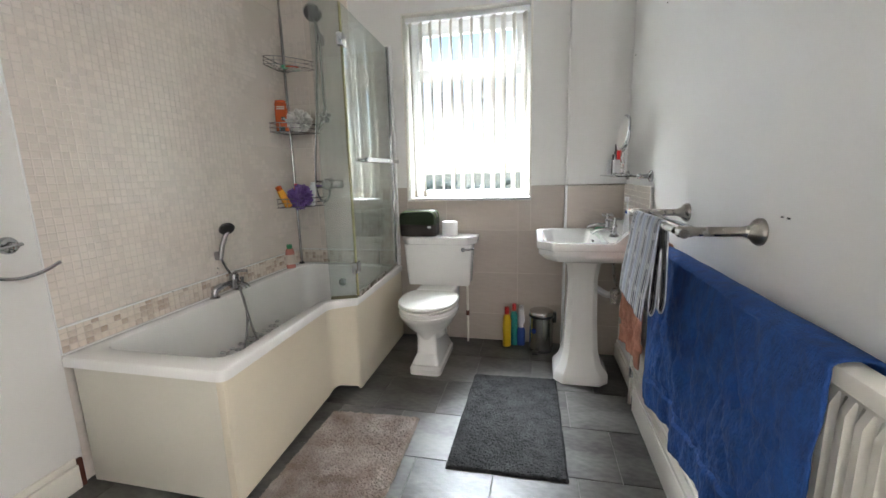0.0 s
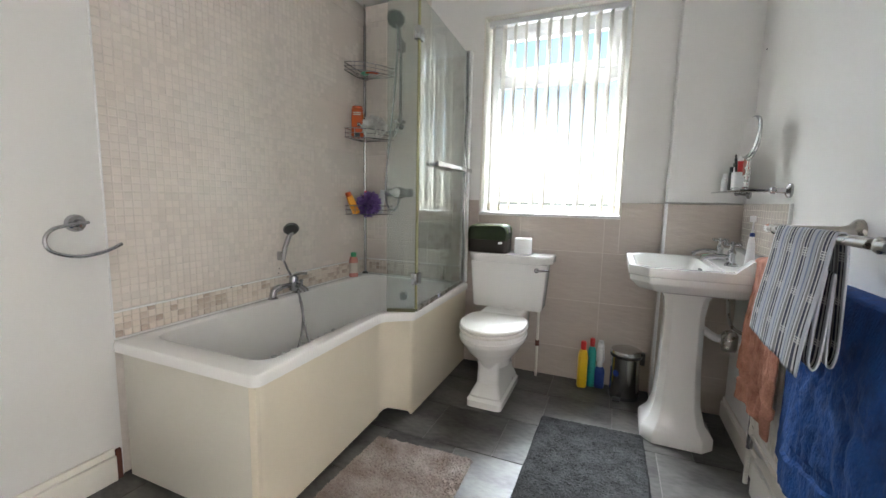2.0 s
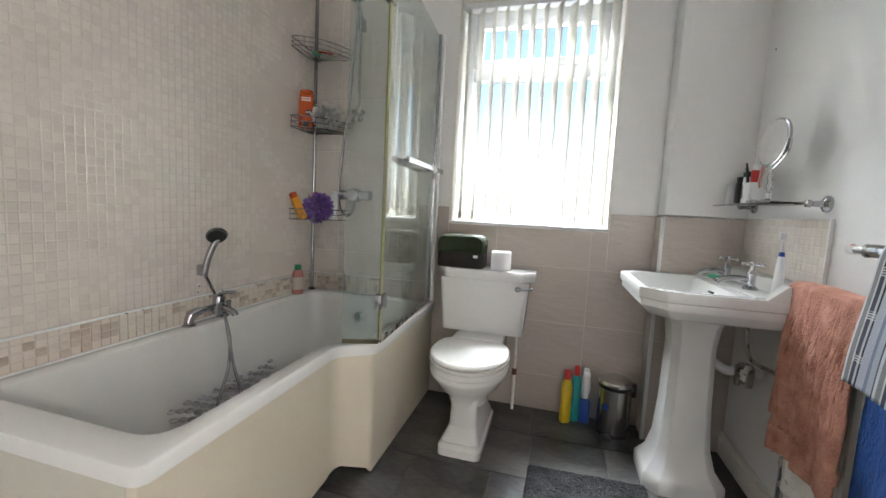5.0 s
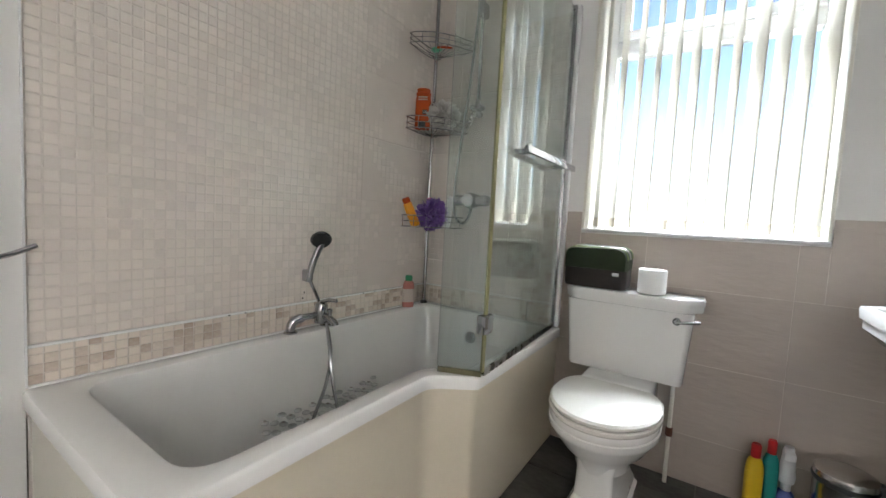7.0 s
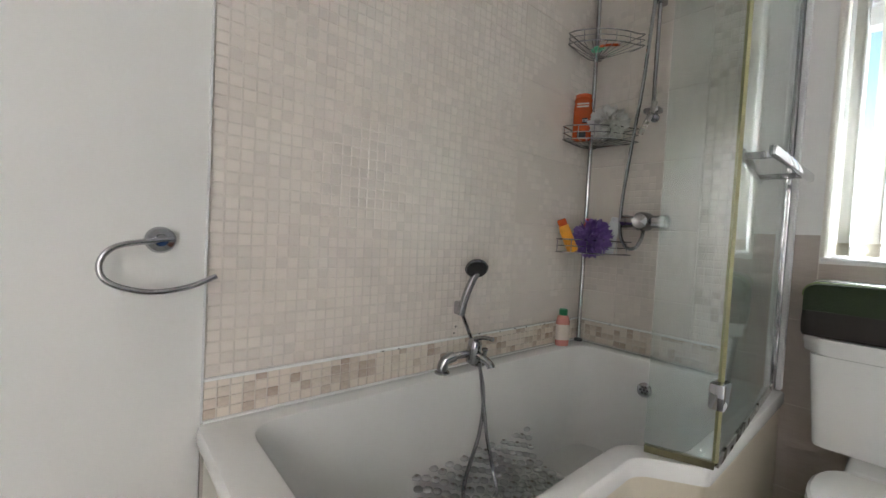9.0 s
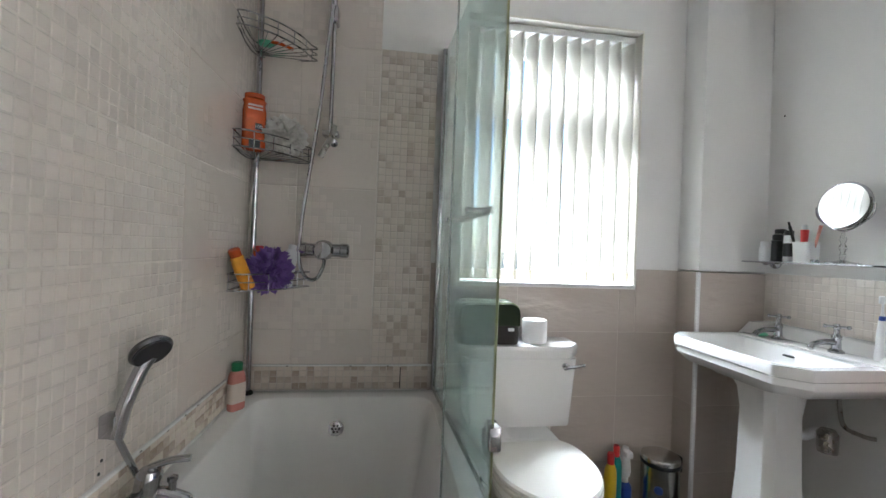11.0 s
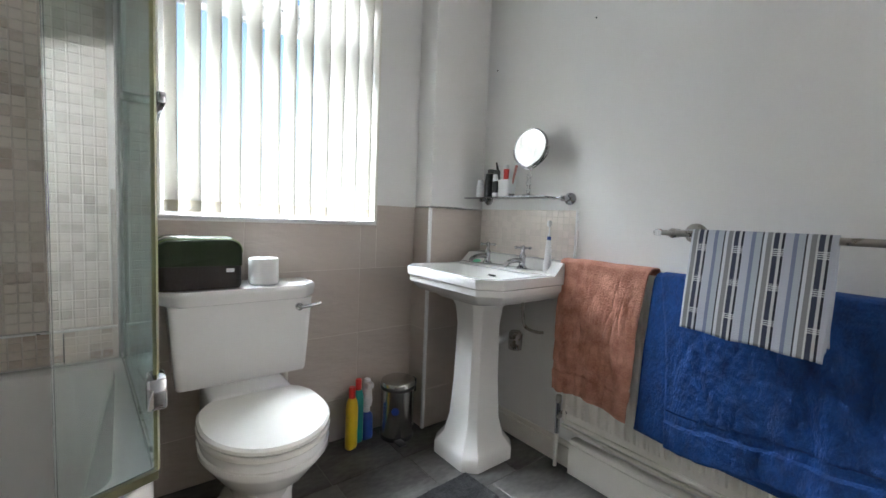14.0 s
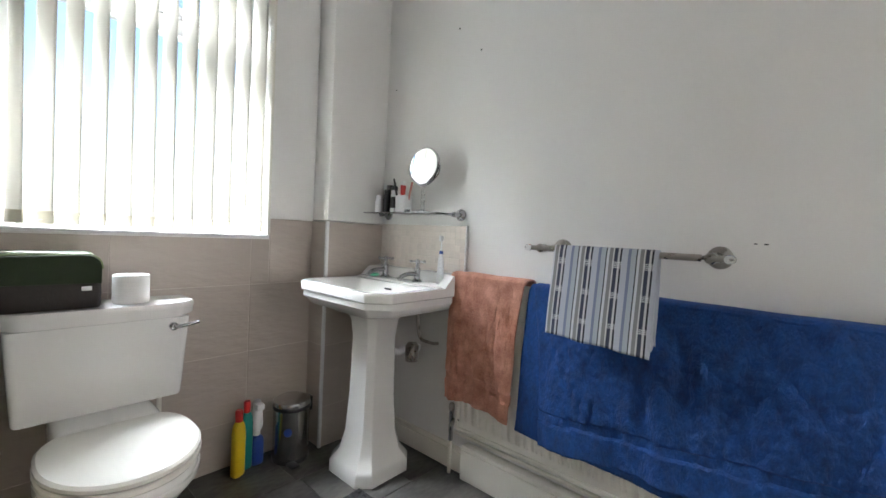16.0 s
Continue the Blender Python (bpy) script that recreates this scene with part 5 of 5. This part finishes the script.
def joined(name, items, material, parent, t=0.008, bev=0.0016):
    """Many small tiles in one mesh: items are (frame, u, v, w, h)."""
    verts, faces = [], []
    for fr, u, v, w, h in items:
        k = len(verts)
        for z, s in ((-t, 0), (-bev * 0.7, 0), (0, bev)):
            for sx, sy in ((-1, -1), (1, -1), (1, 1), (-1, 1)):
                verts.append(tuple(fr @ Vector((u + sx * (w / 2 - s), v + sy * (h / 2 - s), z))))
        for r in (0, 4):
            for i in range(4):
                j = (i + 1) % 4
                faces.append((k + r + i, k + r + j, k + r + 4 + j, k + r + 4 + i))
        faces.append((k + 8, k + 9, k + 10, k + 11))
    me = bpy.data.meshes.new(name)
    me.from_pydata(verts, [], faces)
    me.materials.append(material)
    o = new(name, me)
    o.parent = parent
    return tagged(o, kind="stuff")


P = 0.0305
rng = random.Random(11)
# west wall: pressed mosaic on large tiles, seams a little wider

west_pieces, west_rest = [], []
SEAMS = [0.66 + 0.0, 0.808, 1.113, 1.418, 1.723, 2.028, 2.333, 2.449]
for z0, z1 in zip(SEAMS, SEAMS[1:]):
    nz = max(1, round((z1 - z0) / P))
    ph = (z1 - z0 - 0.003) / nz
    cols = [-0.013, -0.555, -1.06, -1.565, -1.699]
    # plain rippled tile next to the corner
    place(piece_mesh("tile", 0.539, z1 - z0 - 0.003, 0.008, RIPPLE), "tile", Matrix.Translation((0, -0.284, (z0 + z1) / 2)) @ TO_WEST, wall_w)
    for ya, yb in zip(cols[1:], cols[2:]):
        ny = max(1, round((ya - yb) / P))
        pw = (ya - yb - 0.003) / ny
        for i in range(ny):
            for j in range(nz):
                u, v = yb + 0.0015 + (i + 0.5) * pw, z0 + 0.0015 + (j + 0.5) * ph
                it = (TO_WEST, u, v, pw - 0.003, ph - 0.003)
                west_rest.append(it)
corner = []
for z0, z1 in zip(SEAMS, SEAMS[1:]):
    nz = max(1, round((z1 - z0) / P))
    ph = (z1 - z0 - 0.003) / nz
    for i in range(17):
        for j in range(nz):
            u, v = -0.552 + (i + 0.5) * 0.0316, z0 + 0.0015 + (j + 0.5) * ph
            if noise.noise((u * 5 + 8, 0.7, v * 5)) > 0.04:
                corner.append((Matrix.Translation((0.0008, 0, 0)) @ TO_WEST, u, v, 0.0288, ph - 0.0028))
joined("mosaic_tiles", corner, TILE, wall_w, 0.004, 0.001)
near = [it for it in west_rest if -1.35 < it[1] < -0.85 and 1.12 < it[2] < 1.72][:300]
chosen = {id(i) for i in near}
pm = {}
for fr, u, v, w_, h_ in near:
    key = (round(w_, 4), round(h_, 4))
    if key not in pm:
        pm[key] = piece_mesh("tile", w_, h_, 0.008, TILEP)
    place(pm[key], "tile", Matrix.Translation((0, u, v)) @ TO_WEST, wall_w)
joined("mosaic_tiles", [i for i in west_rest if id(i) not in chosen], TILE, wall_w)

# north wall behind the bath: large tiles, partly pressed with mosaic
items = []
for z0, z1 in zip(SEAMS, SEAMS[1:]):
    nz = max(1, round((z1 - z0) / P))
    ph = (z1 - z0 - 0.003) / nz
    for xa, xb in ((0.0, 0.19), (0.19, 0.524)):
        ny = max(1, round((xb - xa) / P))
        pw = (xb - xa - 0.003) / ny
        for i in range(ny):
            for j in range(nz):
                if noise.noise(((xa + i * pw) * 5 + 3, 0.3, (z0 + j * ph) * 5)) > -0.02:
                    items.append((Matrix.Translation((0, -0.0135, 0)) @ TO_NORTH, xa + 0.0015 + (i + 0.5) * pw, z0 + 0.0015 + (j + 0.5) * ph, pw - 0.0026, ph - 0.0026))
joined("mosaic_tiles", items, TILE, wall_n, 0.004, 0.001)
for z0, z1 in zip(SEAMS, SEAMS[1:]):
    for xa, xb in ((0.0, 0.19), (0.19, 0.524)):
        me = piece_mesh("tile", xb - xa - 0.003, z1 - z0 - 0.003, 0.011, TILEP)
        place(me, "tile", Matrix.Translation(((xa + xb) / 2, -0.0128, (z0 + z1) / 2)) @ TO_NORTH, wall_n)
# mosaic column beside the screen
items = [(Matrix.Translation((0, -0.014, 0)) @ TO_NORTH, 0.527 + (i + 0.5) * 0.0305, 0.662 + (j + 0.5) * 0.0305, 0.0275, 0.0275) for i in range(8) for j in range(45)]
joined("mosaic_column", items, STRIPJ, wall_n, 0.012)
structure("tile_column_backing", box(0.5245, 0.772, -0.011, -0.0005, 0.55, 2.036), GROUT, "grout behind the mosaic column")
structure("tile_backing", box(0.0, 0.5235, -0.0108, -0.0005, 0.55, TOP), GROUT, "grout behind the bath wall tiles")
# mosaic strip along the bath, proud of the wall
sb_ = structure("mosaic_border", box(0.0, 0.0045, -1.7, -0.012, RIM, 0.652, 0.001), GROUT, "grout bed of the mosaic border")
me = piece_mesh("tile", 0.0268, 0.0275, 0.006, STRIP, 0.001)
for i in range(55):
    for j in range(4):
        place(me, "tile", Matrix.Translation((0.0085, -1.685 + i * 0.0305, RIM + 0.006 + (j + 0.5) * 0.0262)) @ TO_WEST @ Matrix.Diagonal((1, 0.85, 1, 1)), sb_)
sb2 = structure("mosaic_border_north", box(0.01, 0.79, -0.016, -0.0115, RIM, 0.652, 0.001), GROUT, "grout bed of the mosaic border")
for i in range(25):
    for j in range(4):
        place(me, "tile", Matrix.Translation((0.03 + i * 0.0305, -0.0195, RIM + 0.006 + (j + 0.5) * 0.0262)) @ TO_NORTH @ Matrix.Diagonal((1, 0.85, 1, 1)), sb2)
structure("border_sealant", box(0.0, 0.012, -1.7, -0.02, 0.6525, 0.661, 0.003), ACRYL, "white sealant bead above the mosaic border")
structure("border_sealant_north", box(0.012, 0.79, -0.024, -0.0115, 0.6525, 0.661, 0.003), ACRYL, "white sealant bead above the mosaic border")
structure("bath_sealant", box(0.0, 0.014, -1.7, -0.02, RIM - 0.004, RIM + 0.005, 0.003), ACRYL, "white sealant bead along the bath")

structure("tile_edge_trim", box(-0.001, 0.0095, -1.7045, -1.6995, 0.55, TOP, 0.001), UPVC, "white edge trim beside the mosaic tiles")

# half-height tiles round toilet and basin
rows_ = [0.0, 0.2, 0.505, 0.81, 1.112]
xs = [0.775, 1.18, 1.68, BOXX - 0.002]
for z0, z1 in zip(rows_, rows_[1:]):
    for xa, xb in zip(xs, xs[1:]):
        if z1 > 1.03:
            # tiles are cut round the window opening
            cuts = [(xa, min(xb, WX0 - 0.001), z1), (max(xa, WX0), min(xb, WX1), WZ0 - 0.007), (max(xa, WX1 + 0.001), xb, z1)]
        else:
            cuts = [(xa, xb, z1)]
        for a, b2, zt in cuts:
            if b2 - a > 0.01:
                me = piece_mesh("tile", b2 - a - 0.002, zt - z0 - 0.002, 0.008, LEDGE, 0.001)
                place(me, "tile", Matrix.Translation(((a + b2) / 2, -0.006, (z0 + zt) / 2)) @ TO_NORTH, wall_n)
    me = piece_mesh("tile", RX - BOXX - 0.002, z1 - z0 - 0.002, 0.008, LEDGE, 0.001)
    place(me, "tile", Matrix.Translation(((BOXX + RX) / 2, BOXY - 0.006, (z0 + z1) / 2)) @ TO_NORTH, wall_n)
    me = piece_mesh("tile", -BOXY - 0.002, z1 - z0 - 0.002, 0.008, LEDGE, 0.001)
    place(me, "tile", Matrix.Translation((BOXX - 0.006, BOXY / 2, (z0 + z1) / 2)) @ TO_EAST, wall_n)
gr = box(0.775, BOXX - 0.005, -0.0045, -0.0005, 0.0, WZ0 - 0.008)
box(0.775, WX0 - 0.001, -0.0045, -0.0005, WZ0 - 0.008, 1.111, bm=gr)
box(WX1 + 0.001, BOXX - 0.005, -0.0045, -0.0005, WZ0 - 0.008, 1.111, bm=gr)
structure("tile_backing_low", gr, GROUT, "grout behind the half-height wall tiles")
structure("tile_trim", box(BOXX - 0.012, BOXX + 0.004, BOXY - 0.012, BOXY + 0.004, 0, 1.114, 0.004), UPVC, "white plastic corner tile trim")

# splashback
spb = structure("splashback", box(RX - 0.0086, RX, -0.722, BOXY - 0.007, 0.85, 1.118), GROUT, "tiled splashback behind the basin")
me = piece_mesh("tile", 0.0275, 0.0275, 0.005, TILEP, 0.001)
for i in range(19):
    for j in range(9):
        place(me, "tile", Matrix.Translation((RX - 0.0095, -0.706 + i * 0.0302, 0.862 + j * 0.0302)) @ TO_EAST, spb)
structure("splashback_trim", box(RX - 0.012, RX, -0.73, -0.7225, 0.85, 1.12, 0.002), UPVC, "white tile edge trim")

# floor tiles
FLOOR = bpy.data.objects["floor"]
ROWS_Y = [0.0, -0.30, -0.65, -0.985, -1.318, -1.65, -1.982, -2.315, -2.648, -2.98, -3.3]
FIRST = [1.44, 1.787, 1.97, 2.14, 1.97, 1.8, 2.14, 1.97, 1.8, 2.14]
for r_, (ya, yb) in enumerate(zip(ROWS_Y, ROWS_Y[1:])):
    x = FIRST[r_]
    while x > 0:
        x -= 0.333
    while x < RX:
        a, b2 = max(x, 0.0), min(x + 0.333, RX)
        if b2 - a > 0.01:
            me = piece_mesh("floor_tile", b2 - a - 0.003, ya - yb - 0.003, 0.004, SLATE, 0.0012)
            place(me, "floor_tile", Matrix.Translation(((a + b2) / 2, (ya + yb) / 2, 0.0)), FLOOR)
        x += 0.333
